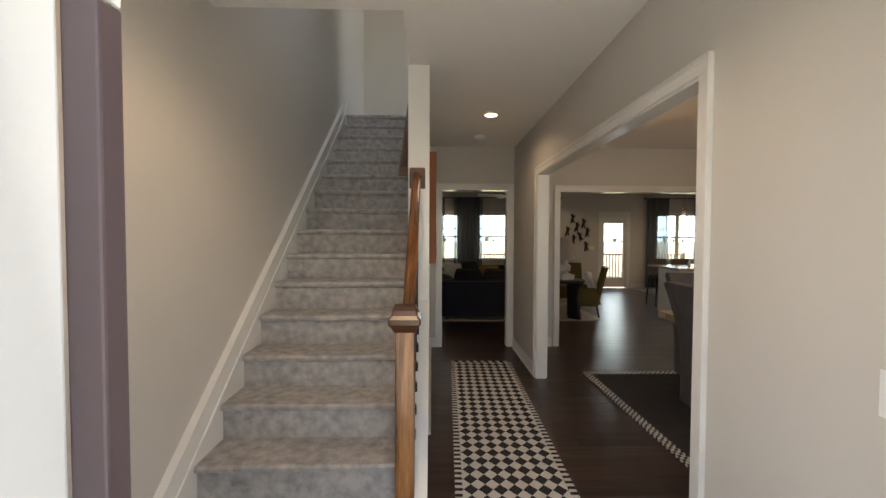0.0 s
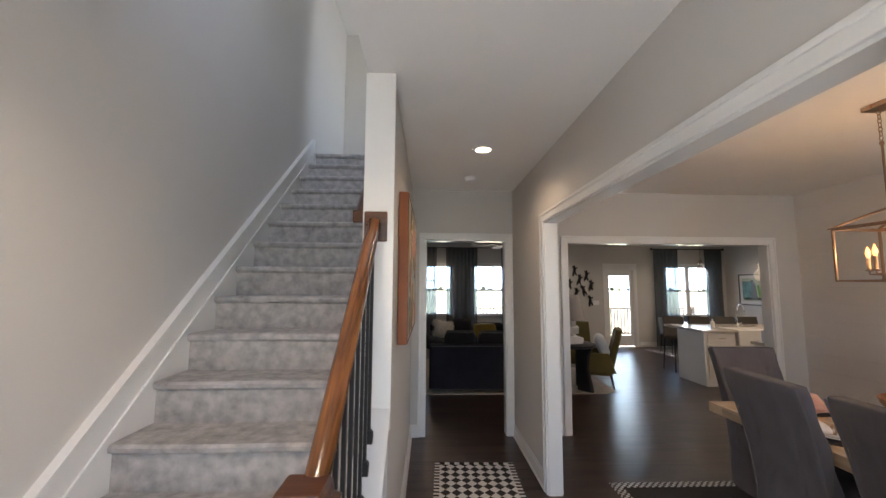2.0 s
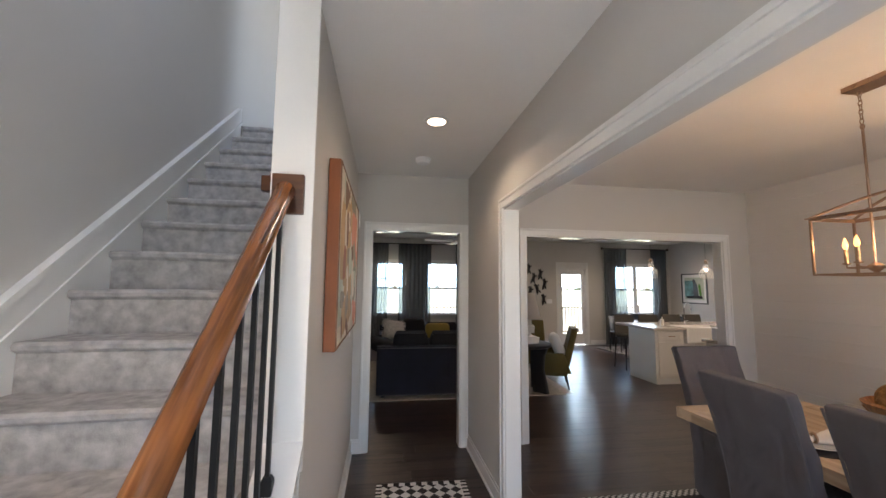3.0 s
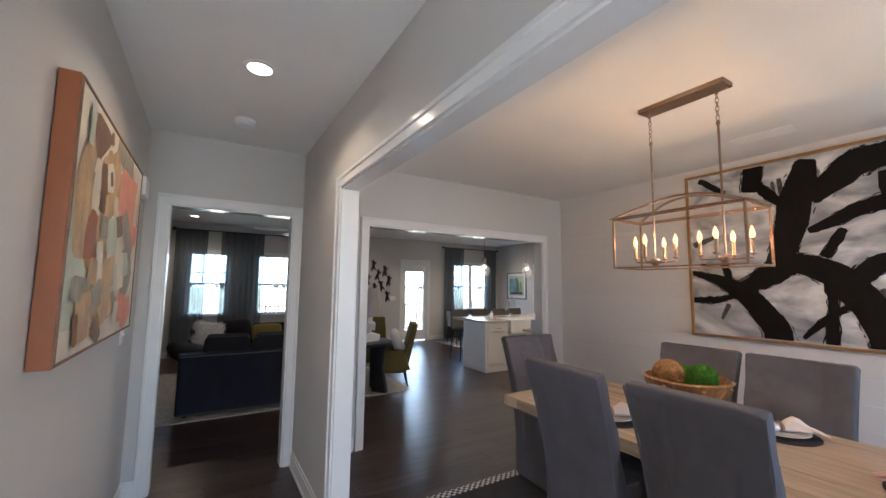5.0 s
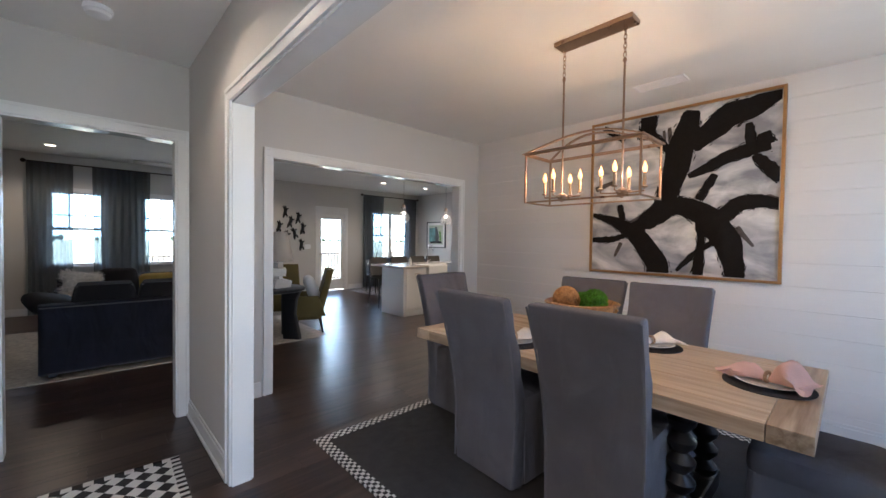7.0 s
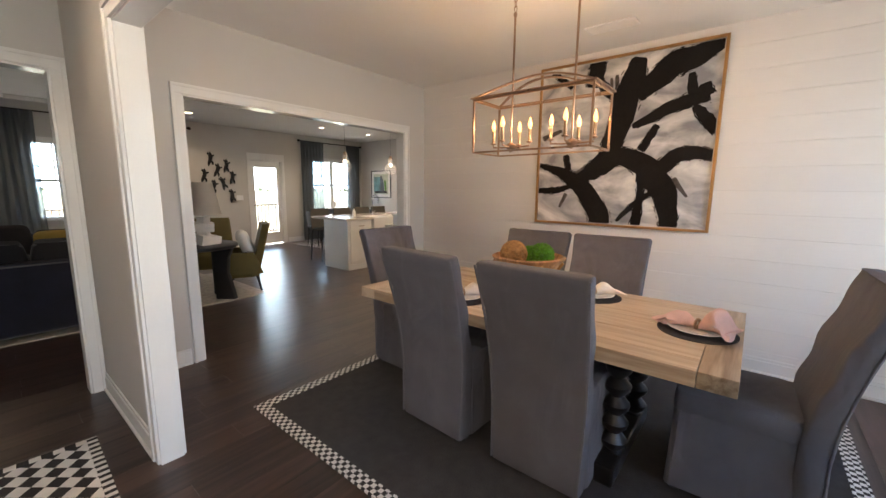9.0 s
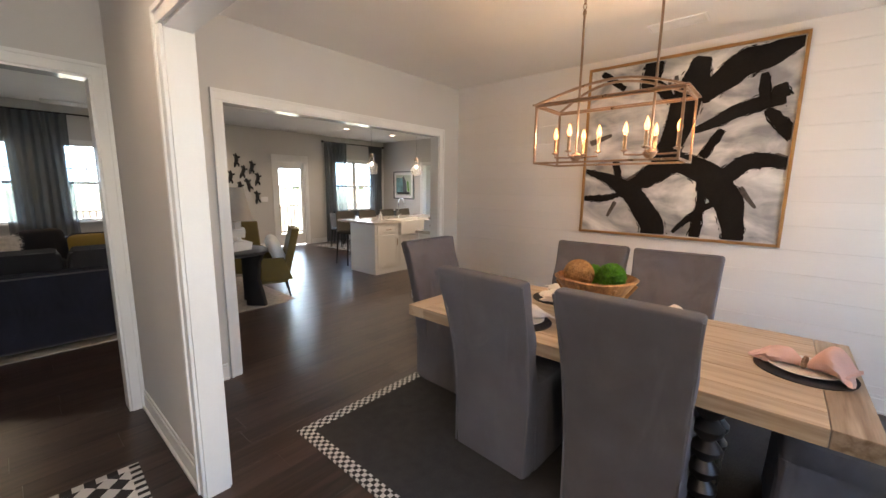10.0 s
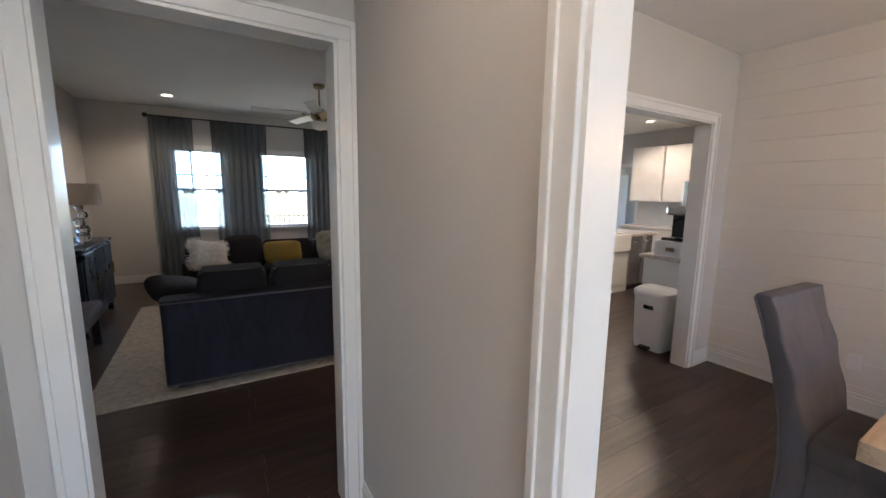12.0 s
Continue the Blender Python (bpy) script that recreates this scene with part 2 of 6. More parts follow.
cloud, cmap, ctc, cramp = cn.new("ShaderNodeTexNoise"), cn.new("ShaderNodeMapping"), cn.new("ShaderNodeTexCoord"), cn.new("ShaderNodeValToRGB")
cmap.inputs["Scale"].default_value = (1, 0.9, 1.7)
cloud.inputs["Scale"].default_value, cloud.inputs["Detail"].default_value, cloud.inputs["Distortion"].default_value = 2.6, 7, 1.4
cl.new(ctc.outputs["Object"], cmap.inputs["Vector"])
cl.new(cmap.outputs[0], cloud.inputs["Vector"])
cl.new(cloud.outputs[0], cramp.inputs[0])
for pos, col in ((0.34, (0.24, 0.245, 0.265)), (0.47, (0.48, 0.48, 0.49)), (0.56, (0.66, 0.64, 0.60)), (0.70, (0.78, 0.77, 0.75))):
    el = cramp.color_ramp.elements[0] if pos == 0.34 else cramp.color_ramp.elements[1] if pos == 0.70 else cramp.color_ramp.elements.new(pos)
    el.position, el.color = pos, (*col, 1)
cl.new(cramp.outputs[0], [k for k in cn if k.bl_idname == "ShaderNodeHueSaturation"][0].inputs["Color"])
M["dry"] = mat("umber_dry_brush", (0.075, 0.062, 0.055), 0.8, vary=0.6, scale=30, bump=0.4, bscale=90)
M["rust"] = mat("rust_canvas_edge", (0.27, 0.085, 0.028), 0.6, vary=0.1)
M["cream"] = mat("cream_canvas", (0.62, 0.56, 0.45), 0.75, vary=0.25, scale=6, bump=0.3, bscale=200)
M["tan"] = mat("tan_paint", (0.42, 0.28, 0.145), 0.7, vary=0.45, scale=14, stretch=(1, 1, 0.35))
M["umber"] = mat("umber_paint", (0.17, 0.09, 0.05), 0.7, vary=0.4, scale=14)
M["coral"] = mat("coral_paint", (0.62, 0.25, 0.16), 0.7, vary=0.25, scale=8)
M["olive_p"] = mat("olive_grey_paint", (0.27, 0.245, 0.18), 0.7, vary=0.4, scale=12)
M["sage_p"] = mat("pale_sage_paint", (0.45, 0.48, 0.38), 0.7, vary=0.2, scale=10)
M["sofa"] = mat("navy_velvet", (0.012, 0.013, 0.026), 0.85, vary=0.6, scale=4, bump=0.3, bscale=300, wrinkle=0.5)
M["sofa_pipe"] = mat("grey_welt", (0.10, 0.095, 0.10), 0.8)
M["sofa_cush"] = mat("charcoal_cushion", (0.013, 0.012, 0.015), 0.9, vary=0.3, scale=6, bump=0.3, bscale=300)
M["mustard"] = mat("mustard_fabric", (0.26, 0.17, 0.025), 0.85, vary=0.15, bump=0.3, bscale=300)
M["fur"] = mat("white_fur", (0.72, 0.68, 0.63), 0.95, vary=0.25, scale=30, bump=1.0, bscale=200)
M["olive"] = mat("olive_velvet", (0.125, 0.092, 0.02), 0.7, vary=0.2, bump=0.3, bscale=300)
M["white_fab"] = mat("white_fabric", (0.70, 0.69, 0.67), 0.9, vary=0.08, bump=0.3, bscale=300)
M["plaster"] = mat("white_plaster", (0.72, 0.70, 0.67), 0.6, vary=0.08, scale=12)
M["shade"] = mat("linen_lampshade", (0.72, 0.66, 0.60), 0.9, vary=0.06, bump=0.2, bscale=300)
M["blackwood"] = mat("black_wood", (0.014, 0.014, 0.017), 0.38, vary=0.25, scale=5)
M["dresser"] = mat("blue_black_lacquer", (0.010, 0.016, 0.026), 0.3, vary=0.25, scale=5)
M["beige_rug"] = mat("beige_rug", (0.46, 0.42, 0.36), 0.97, vary=0.30, scale=20, bump=0.8, bscale=160)
M["pale_rug"] = mat("pale_rug", (0.50, 0.45, 0.42), 0.97, vary=0.3, scale=16, bump=0.6, bscale=160)
M["cab"] = mat("white_cabinet_paint", (0.76, 0.74, 0.71), 0.35, vary=0.03)
M["quartz"] = mat("quartz_top", (0.55, 0.50, 0.45), 0.15, vary=0.15, scale=25)
M["sinkm"] = mat("white_fireclay", (0.82, 0.81, 0.79), 0.12, vary=0.02)
M["plastic"] = mat("white_plastic", (0.80, 0.80, 0.81), 0.4, vary=0.04)
M["blackpl"] = mat("black_plastic", (0.015, 0.015, 0.016), 0.3, vary=0.1)
M["door_p"] = mat("plum_door_paint", (0.075, 0.052, 0.058), 0.4, vary=0.08, scale=5, bump=0.1, bscale=80)
M["gr_wood"] = mat("taupe_stool_fabric", (0.07, 0.065, 0.055), 0.85, vary=0.2, scale=8, bump=0.3, bscale=300)
M["bowl"] = grain("teak_root_bowl", (0.12, 0.045, 0.012), (0.45, 0.22, 0.08), 0.42, 2, 1.6)
M["twine"] = mat("twine_ball", (0.36, 0.19, 0.07), 0.9, vary=0.5, scale=30, bump=1.0, bscale=90)
M["moss"] = mat("moss_ball", (0.07, 0.21, 0.010), 0.95, vary=0.5, scale=40, bump=1.0, bscale=160)
M["plate"] = mat("white_porcelain", (0.78, 0.77, 0.75), 0.12, vary=0.02)
M["placemat"] = mat("dark_woven_placemat", (0.022, 0.020, 0.026), 0.85, vary=0.3, scale=40, bump=0.8, bscale=250)
M["napkin"] = mat("blush_napkin", (0.66, 0.42, 0.36), 0.9, vary=0.12, scale=12, bump=0.3, bscale=300)
M["napkin_w"] = mat("pale_napkin", (0.78, 0.74, 0.70), 0.9, vary=0.12, scale=12, bump=0.3, bscale=300)
M["ring"] = mat("bead_ring", (0.36, 0.25, 0.17), 0.6, vary=0.3, scale=40)
M["glass"] = clear("window_glass")
M["seeded"] = sheer("pendant_glass", (0.85, 0.84, 0.82), 0.74)
M["crystal"] = clear("crystal_base", (0.9, 0.95, 0.97), 0.05)
M["sheer"] = sheer("sheer_slate_curtain", (0.26, 0.26, 0.26), 0.5, (0.33, 0.42, 0.49))
M["bronze"] = mat("oil_bronze", (0.035, 0.025, 0.02), 0.45, metal=0.6)
M["blade"] = mat("pale_fan_blade", (0.55, 0.52, 0.48), 0.4, vary=0.08)
M["brass"] = mat("antique_brass", (0.34, 0.27, 0.15), 0.3, metal=1.0, vary=0.1)
M["grass"] = mat("lawn", (0.30, 0.28, 0.17), 0.95, vary=0.3, scale=0.6, bscale=40)
M["deck"] = grain("weathered_deck", (0.22, 0.18, 0.14), (0.42, 0.36, 0.30), 0.8, 0)
M["rail_p"] = mat("brown_deck_rail", (0.20, 0.15, 0.11), 0.7, vary=0.1)
M["leaf"] = mat("tree_foliage", (0.17, 0.19, 0.11), 0.9, vary=0.4, scale=3)
M["bark"] = mat("tree_bark", (0.10, 0.075, 0.055), 0.95, vary=0.3)
M["teal_art"] = mat("teal_art_print", (0.10, 0.22, 0.22), 0.5, vary=0.8, scale=7)
M["mount"] = mat("white_mount", (0.76, 0.75, 0.72), 0.7, vary=0.03)
# paler than needed, so the unseen porch bounces sun onto the hall ceiling
M["concrete"] = mat("porch_concrete", (0.55, 0.535, 0.51), 0.9, vary=0.12)

# ---- builders ----


def box(bm, x0, x1, y0, y1, z0, z1, bev=0.0):
    vs = [bm.verts.new(p) for p in ((x0, y0, z0), (x1, y0, z0), (x1, y1, z0), (x0, y1, z0), (x0, y0, z1), (x1, y0, z1), (x1, y1, z1), (x0, y1, z1))]
    fs = [bm.faces.new([vs[i] for i in q]) for q in ((3, 2, 1, 0), (4, 5, 6, 7), (0, 1, 5, 4), (1, 2, 6, 5), (2, 3, 7, 6), (3, 0, 4, 7))]
    if bev:
        bmesh.ops.bevel(bm, geom=list({e for f in fs for e in f.edges}), offset=bev, segments=2, affect="EDGES", profile=0.6)
    return vs


def loft(bm, rings, cap=True):
    """Skin closed rings of equal length, bottom to top."""
    rs = [[bm.verts.new(p) for p in r] for r in rings]
    k = len(rs[0])
    for a, b in zip(rs, rs[1:]):
        for i in range(k):
            bm.faces.new((a[i], a[(i + 1) % k], b[(i + 1) % k], b[i]))
    if cap:
        bm.faces.new(rs[0][::-1])
        bm.faces.new(rs[-1])


def ring(c, r, k=12, ry=None):
    return [(c[0] + r * math.cos(2 * math.pi * i / k), c[1] + (ry or r) * math.sin(2 * math.pi * i / k), c[2]) for i in range(k)]


def lathe(bm, prof, c=(0, 0, 0), k=20):
    """prof: (radius, height) pairs upwards."""
    loft(bm, [ring((c[0], c[1], c[2] + h), max(r, 0.0005), k) for r, h in prof])


def rod(bm, p, q, r, k=10, r2=None):
    p, q = Vector(p), Vector(q)
    rot = (q - p).to_track_quat("Z", "Y").to_matrix()
    loft(bm, [[c + rot @ Vector(v) for v in ring((0, 0, 0), rad, k)] for c, rad in ((p, r), (q, r2 or r))])


def tube(bm, pts, r, k=8):
    """A bent rod through the points."""
    pts = [Vector(p) for p in pts]
    rings = []
    for i, p in enumerate(pts):
        d = (pts[min(i + 1, len(pts) - 1)] - pts[max(i - 1, 0)]).normalized()
        rot = d.to_track_quat("Z", "Y").to_matrix()
        rings.append([p + rot @ Vector(v) for v in ring((0, 0, 0), r, k)])
    loft(bm, rings)


def rrect(w, d, r, k=4):
    """Rounded rectangle, centred, as (x, y)."""
    r = min(r, w / 2 - 1e-4, d / 2 - 1e-4)
    out = []
    for cx, cy, a0 in ((w / 2 - r, d / 2 - r, 0), (-w / 2 + r, d / 2 - r, 90), (-w / 2 + r, -d / 2 + r, 180), (w / 2 - r, -d / 2 + r, 270)):
        for i in range(k + 1):
            a = radians(a0 + 90 * i / k)
            out.append((cx + r * math.cos(a), cy + r * math.sin(a)))
    return out


def cushion(bm, c, w, d, h, puff=0.35, k=8, m=Matrix()):
    """A pillowy box: rounded rings that swell in the middle."""
    rings = []
    for i in range(k + 1):
        t = i / k
        s = math.sin(math.pi * (0.06 + 0.88 * t)) ** puff
        rings.append([m @ Vector((c[0] + x * s, c[1] + y * s, c[2] + h * t)) for x, y in rrect(w, d, min(w, d) * 0.22)])
    loft(bm, rings)


def sphere(bm, c, r, u=20, v=12, sq=(1, 1, 1)):
    bmesh.ops.create_uvsphere(bm, u_segments=u, v_segments=v, radius=r, matrix=Matrix.Translation(c) @ Matrix.Diagonal((*sq, 1)))


def part(name, bm, material, parent=None, label="", smooth=False, kind=""):
    bmesh.ops.recalc_face_normals(bm, faces=bm.faces[:])
    me = bpy.data.meshes.new(name)
    bm.to_mesh(me)
    bm.free()
    me.materials.append(M[material])
    if smooth:
        for p in me.polygons:
            p.use_smooth = True
        me.set_sharp_from_angle(angle=radians(40))
    ob = new(name, me)
    ob.parent = parent
    return tagged(ob, label, kind=kind)


def thing(name, label, category, at=Matrix(), group="", kind=""):
    ob = new(name)
    ob.empty_display_size = 0.1
    ob.matrix_world = at
    return tagged(ob, label, category, group, kind)


def bm_new():
    return bmesh.new()


def boxes(name, material, parent, *bs, bev=0.0, label="", kind=""):
    bm = bm_new()
    for b in bs:
        box(bm, *b, bev)
    return part(name, bm, material, parent, label, kind=kind)


def struct(name, material, *bs, bev=0.0, label="", category="wall"):
    ob = boxes(name, material, None, *bs, bev=bev)
    return tagged(ob, label, category, kind="structure")


def wall_boxes(axis, c0, c1, a0, a1, z0, z1, holes=()):
    """Boxes of a wall across the other axis from c0 to c1, along a0..a1, with rectangular holes (a0, a1, z0, z1)."""
    cuts = sorted({a0, a1, *[h[0] for h in holes], *[h[1] for h in holes]})
    out = []
    for p, q in zip(cuts, cuts[1:]):
        zs, z = [], z0
        for h in sorted([h for h in holes if h[0] < q - 1e-6 and h[1] > p + 1e-6], key=lambda h: h[2]):
            if h[2] > z:
                zs.append((z, h[2]))
            z = h[3]
        if z < z1:
            zs.append((z, z1))
        for lo, hi in zs:
            out.append((p, q, c0, c1, lo, hi) if axis == "x" else (c0, c1, p, q, lo, hi))
    return out


# ---- the large structure ----
CE, GC, UP, TOPZ = 2.74, 2.86, 3.14, 5.6
LX, HX0, HX1, RX0, RX1, DX = -0.37, 0.64, 0.77, 1.925, 2.022, 5.35
FY0, FY1, BY0, BY1, EY = 0.68, 0.80, 5.67, 5.79, 11.9
OPEN_Z = 2.165
STAIR_Y, RISE, GOING = 1.80, 0.196, 0.24

struct("wall_front", "wall", *wall_boxes("x", FY0, FY1, LX, DX, 0, CE, [(0.40, 1.50, 0, 2.34), (2.50, 4.95, 0.40, 2.4)]), label="grey painted front wall with the entry opening")
struct("wall_stairs", "wall", (LX - 0.12, LX, FY0, 7.1, 0, TOPZ), label="grey painted wall beside the carpeted stairs")
struct("wall_hall_left", "wall", (HX0, HX1, 3.23, BY0, 0, CE), label="grey painted wall between stairs and hall")
struct("wall_hall_right", "wall", *wall_boxes("y", RX0, RX1, FY1, BY0, 0, CE, [(2.0, 4.46, 0, OPEN_Z + 0.015)]), label="grey painted wall with a wide cased opening")
struct("wall_hall_back", "wall", *wall_boxes("x", BY0, BY1, LX - 0.12, 9.47, 0, GC, [(0.925, 1.845, 0, OPEN_Z), (2.555, 4.965, 0, OPEN_Z - 0.015)]), label="grey painted wall with two cased openings")
struct("wall_dining", "wall", (DX, DX + 0.12, FY0, BY0, 0, CE), label="wall behind the white shiplap boards")
struct("wall_living_left", "wall", (LX, -0.25, BY1, EY, 0, GC), label="beige living room side wall")
W_LIV = [(0.84, 1.62, 0.86, 2.21), (2.17, 3.07, 0.86, 2.21), (3.55, 4.25, 0.86, 2.21)]
W_GR = (7.60, 8.95, 0.85, 2.22)
struct("wall_rear", "wall", *wall_boxes("x", EY, EY + 0.15, LX - 0.12, 9.47, 0, GC, [*W_LIV, W_GR, (5.90, 6.72, 0, 2.14)]), label="beige rear wall with windows and glazed door")
struct("wall_kitchen_side", "wall", *wall_boxes("y", 9.35, 9.47, BY1, EY, 0, GC, [(9.08, 10.2, 0, 2.15)]), label="beige side wall with a doorway")
# the hole in the passage wall is unseen, added to light the passage
struct("wall_passage", "wall", (9.47, 11.2, 10.6, 10.72, 0, GC), *wall_boxes("x", 8.4, 8.52, 9.47, 11.2, 0, GC, [(9.8, 11.0, 0.8, 2.2)]), (11.2, 11.32, 8.4, 10.72, 0, GC), label="beige passage walls beyond the doorway")
# the upstairs openings are unseen, cut to let light into the stairwell
struct("wall_upstairs", "wall", (HX0, HX1, 2.43, 5.64, UP, TOPZ), *wall_boxes("x", 2.43, 2.55, LX, HX0, UP, TOPZ, [(-0.28, 0.55, UP + 0.35, UP + 2.2)]), *wall_boxes("y", 2.9, 3.02, 5.52, 7.1, UP, TOPZ, [(5.75, 6.95, UP + 0.4, UP + 2.2)]),
       (HX1, 2.9, 5.52, 5.64, UP, TOPZ), (LX - 0.12, 3.02, 7.1, 7.22, UP, TOPZ), label="pale upstairs landing walls")
struct("ceiling_foyer", "ceiling", (LX, HX0, FY1, 2.55, CE, UP), (HX0, DX, FY1, BY0, CE, UP), label="white flat ceiling", category="ceiling")
struct("ceiling_great_room", "ceiling", (LX - 0.12, 9.47, BY0, EY, GC, UP), (9.47, 11.3, 8.4, 10.7, GC, UP), label="white flat ceiling", category="ceiling")
struct("ceiling_upstairs", "ceiling", (LX - 0.12, 3.02, 2.43, 7.22, TOPZ, TOPZ + 0.1), label="white upstairs ceiling", category="ceiling")
struct("floor_slab", "subfloor", (LX - 0.12, 9.47, FY0, EY + 0.1, -0.12, -0.012), (9.47, 11.32, 8.4, 10.72, -0.12, -0.012), label="dark floor base under the planks", category="floor")
struct("landing", "carpet", (LX, 2.9, 5.64, 7.1, UP, UP + 0.002), label="grey carpeted upstairs landing", category="floor")
struct("ground", "grass", (-200, 200, -200, 250, -0.6, -0.45), label="sunlit lawn around the house", category="ground")
# unseen slab before the door, works as a reflector for the hall
struct("porch", "concrete", (-2, 4, -2.5, FY0, -0.45, -0.03), label="unseen concrete front porch, kept pale to bounce sunlight indoors", category="porch")

# trim: casings, jamb linings and baseboards


def casing(name, axis, face, side, a0, a1, top, w=0.075, t=0.018):
    """Flat-and-bead casing round an opening on one wall face; side is -1 or +1 (which way it stands proud)."""
    bm = bm_new()
    for s0, s1, z0, z1 in ((a0 - w, a0, 0, top), (a1, a1 + w, 0, top), (a0 - w, a1 + w, top, top + w)):
        lo, hi = sorted((face, face + side * t))
        if axis == "x":
            box(bm, s0, s1, lo, hi, z0, z1, 0.004)
        else:
            box(bm, lo, hi, s0, s1, z0, z1, 0.004)
    for s0, s1, z0, z1 in ((a0 - w, a0 - w + 0.022, 0, top + w - 0.022), (a1 + w - 0.022, a1 + w, 0, top + w - 0.022), (a0 - w, a1 + w, top + w - 0.022, top + w)):
        lo, hi = sorted((face + side * t * 0.9, face + side * (t + 0.009)))
        if axis == "x":
            box(bm, s0, s1, lo, hi, z0, z1, 0.003)
        else:
            box(bm, lo, hi, s0, s1, z0, z1, 0.003)
    return tagged(part(name, bm, "trim"), "white painted door casing", "trim", kind="structure")


def lining(name, axis, c0, c1, a0, a1, top, t=0.016):
    bs = [(a0, a0 + t, 0, top - t), (a1 - t, a1, 0, top - t), (a0, a1, top - t, top)]
    bs = [(p, q, c0, c1, u, v) if axis == "x" else (c0, c1, p, q, u, v) for p, q, u, v in bs]
    struct(name + "_head", "gloss", bs[2], label="white gloss painted head lining", category="trim")
    return struct(name, "trim", *bs[:2], label="white painted jamb lining", category="trim")


casing("trim_living_front", "x", BY0, -1, 0.925, 1.845, OPEN_Z)
casing("trim_living_rear", "x", BY1, 1, 0.925, 1.845, OPEN_Z)
lining("trim_living_jamb", "x", BY0 - 0.004, BY1 + 0.004, 0.922, 1.848, OPEN_Z + 0.003)
casing("trim_great_room_front", "x", BY0, -1, 2.555, 4.965, OPEN_Z - 0.015)
casing("trim_great_room_rear", "x", BY1, 1, 2.555, 4.965, OPEN_Z - 0.015)
lining("trim_great_room_jamb", "x", BY0 - 0.004, BY1 + 0.004, 2.552, 4.968, OPEN_Z - 0.012)
casing("trim_dining_hall", "y", RX0, -1, 2.0, 4.46, OPEN_Z + 0.015, 0.07)
casing("trim_dining_inner", "y", RX1, 1, 2.0, 4.46, OPEN_Z + 0.015, 0.07)
lining("trim_dining_jamb", "y", RX0 - 0.004, RX1 + 0.004, 1.997, 4.463, OPEN_Z + 0.018)


def base(name, *runs, h=0.13, t=0.014):
    """runs: (axis, face, side, a0, a1)"""
    bm = bm_new()
    for axis, face, side, a0, a1 in runs:
        for hh, tt, z in ((h - 0.025, t, 0), (0.025, t * 0.6, h - 0.025)):
            lo, hi = sorted((face, face + side * tt))
            box(bm, *((a0, a1, lo, hi) if axis == "x" else (lo, hi, a0, a1)), z, z + hh, 0.003)
        lo, hi = sorted((face, face + side * (t + 0.012)))
        box(bm, *((a0, a1, lo, hi) if axis == "x" else (lo, hi, a0, a1)), 0, 0.018, 0.004)
    return tagged(part(name, bm, "trim"), "white painted baseboard", "baseboard", kind="structure")


base("baseboard_hall", ("y", HX1, 1, 3.3, BY0), ("y", RX0, -1, 4.53, BY0), ("y", RX0, -1, FY1, 1.90), ("x", BY0, -1, HX1, 0.85), ("y", LX, 1, FY1, 1.98))
base("baseboard_dining", ("y", RX1, 1, 4.53, BY0), ("y", RX1, 1, FY1, 1.90), ("x", BY0, -1, RX1, 2.465), ("x", BY0, -1, 5.05, DX), ("x", FY1, 1, RX1, DX), ("y", DX - 0.02, -1, FY1, BY0))
base("baseboard_great_room", ("x", EY, -1, -0.25, 5.8), ("x", EY, -1, 6.82, 9.35), ("y", -0.25, 1, BY1, EY), ("y", 9.35, -1, 10.28, EY), ("x", BY1, 1, -0.25, 0.9), ("x", BY1, 1, 1.92, 2.465))

# ---- stairs ----
for k in range(1, 17):
    y = STAIR_Y + GOING * k
    bm = bm_new()
    pr = [(y + 0.012, 0.0), (y + 0.012, RISE * k - 0.045), (y - 0.012, RISE * k - 0.03), (y - 0.016, RISE * k - 0.012), (y - 0.004, RISE * k), (y + GOING + 0.03, RISE * k), (y + GOING + 0.03, 0)]
    pr = [(a, max(b, RISE * (k - 1) - 0.25, 0)) for a, b in pr]
    nseg = 6
    xs = [-0.345 + (HX0 - 0.004 + 0.345) * i / nseg for i in range(nseg + 1)]
    loft(bm, [[(x, a, b + 0.002 * math.sin(7 * x + k)) for a, b in pr] for x in xs])
    tagged(part("step", bm, "carpet", smooth=True), "grey carpeted stair step with rounded nosing", "stair step", "stairs", "structure")


def slope(name, x0, x1, y0, y1, up0, up1, material="trim"):
    """A sloping board that follows the nosings, between two heights above them."""
    bm = bm_new()
    z = lambda y: RISE * (y - STAIR_Y) / GOING
    loft(bm, [[(x0, y, z(y) + up0), (x1, y, z(y) + up0), (x1, y, z(y) + up1), (x0, y, z(y) + up1)] for y in (y0, y1)])
    return tagged(part(name, bm, material), "white painted sloping stair trim", "trim", kind="structure")


slope("trim_stair_skirt", LX, -0.345, 1.99, 5.60, -0.30, 0.20)
slope("trim_stair_skirt_cap", LX, -0.330, 1.99, 5.56, 0.175, 0.215)
slope("trim_stair_skirt_bead", LX, -0.336, 1.99, 5.60, 0.035, 0.06)
bm = bm_new()
zc = lambda y: RISE * (y - STAIR_Y) / GOING
loft(bm, [[(HX0, y, 0), (HX1 - 0.02, y, 0), (HX1 - 0.02, y, max(zc(y) - 0.13, 0.02)), (HX0, y, max(zc(y) - 0.13, 0.02))] for y in (2.0, 3.228)])
tagged(part("wall_stringer", bm, "trim"), "white stair stringer panel", "wall", kind="structure")
slope("trim_stringer_cap", HX0 + 0.002, HX1 + 0.012, 2.02, 3.228, -0.13, -0.10)
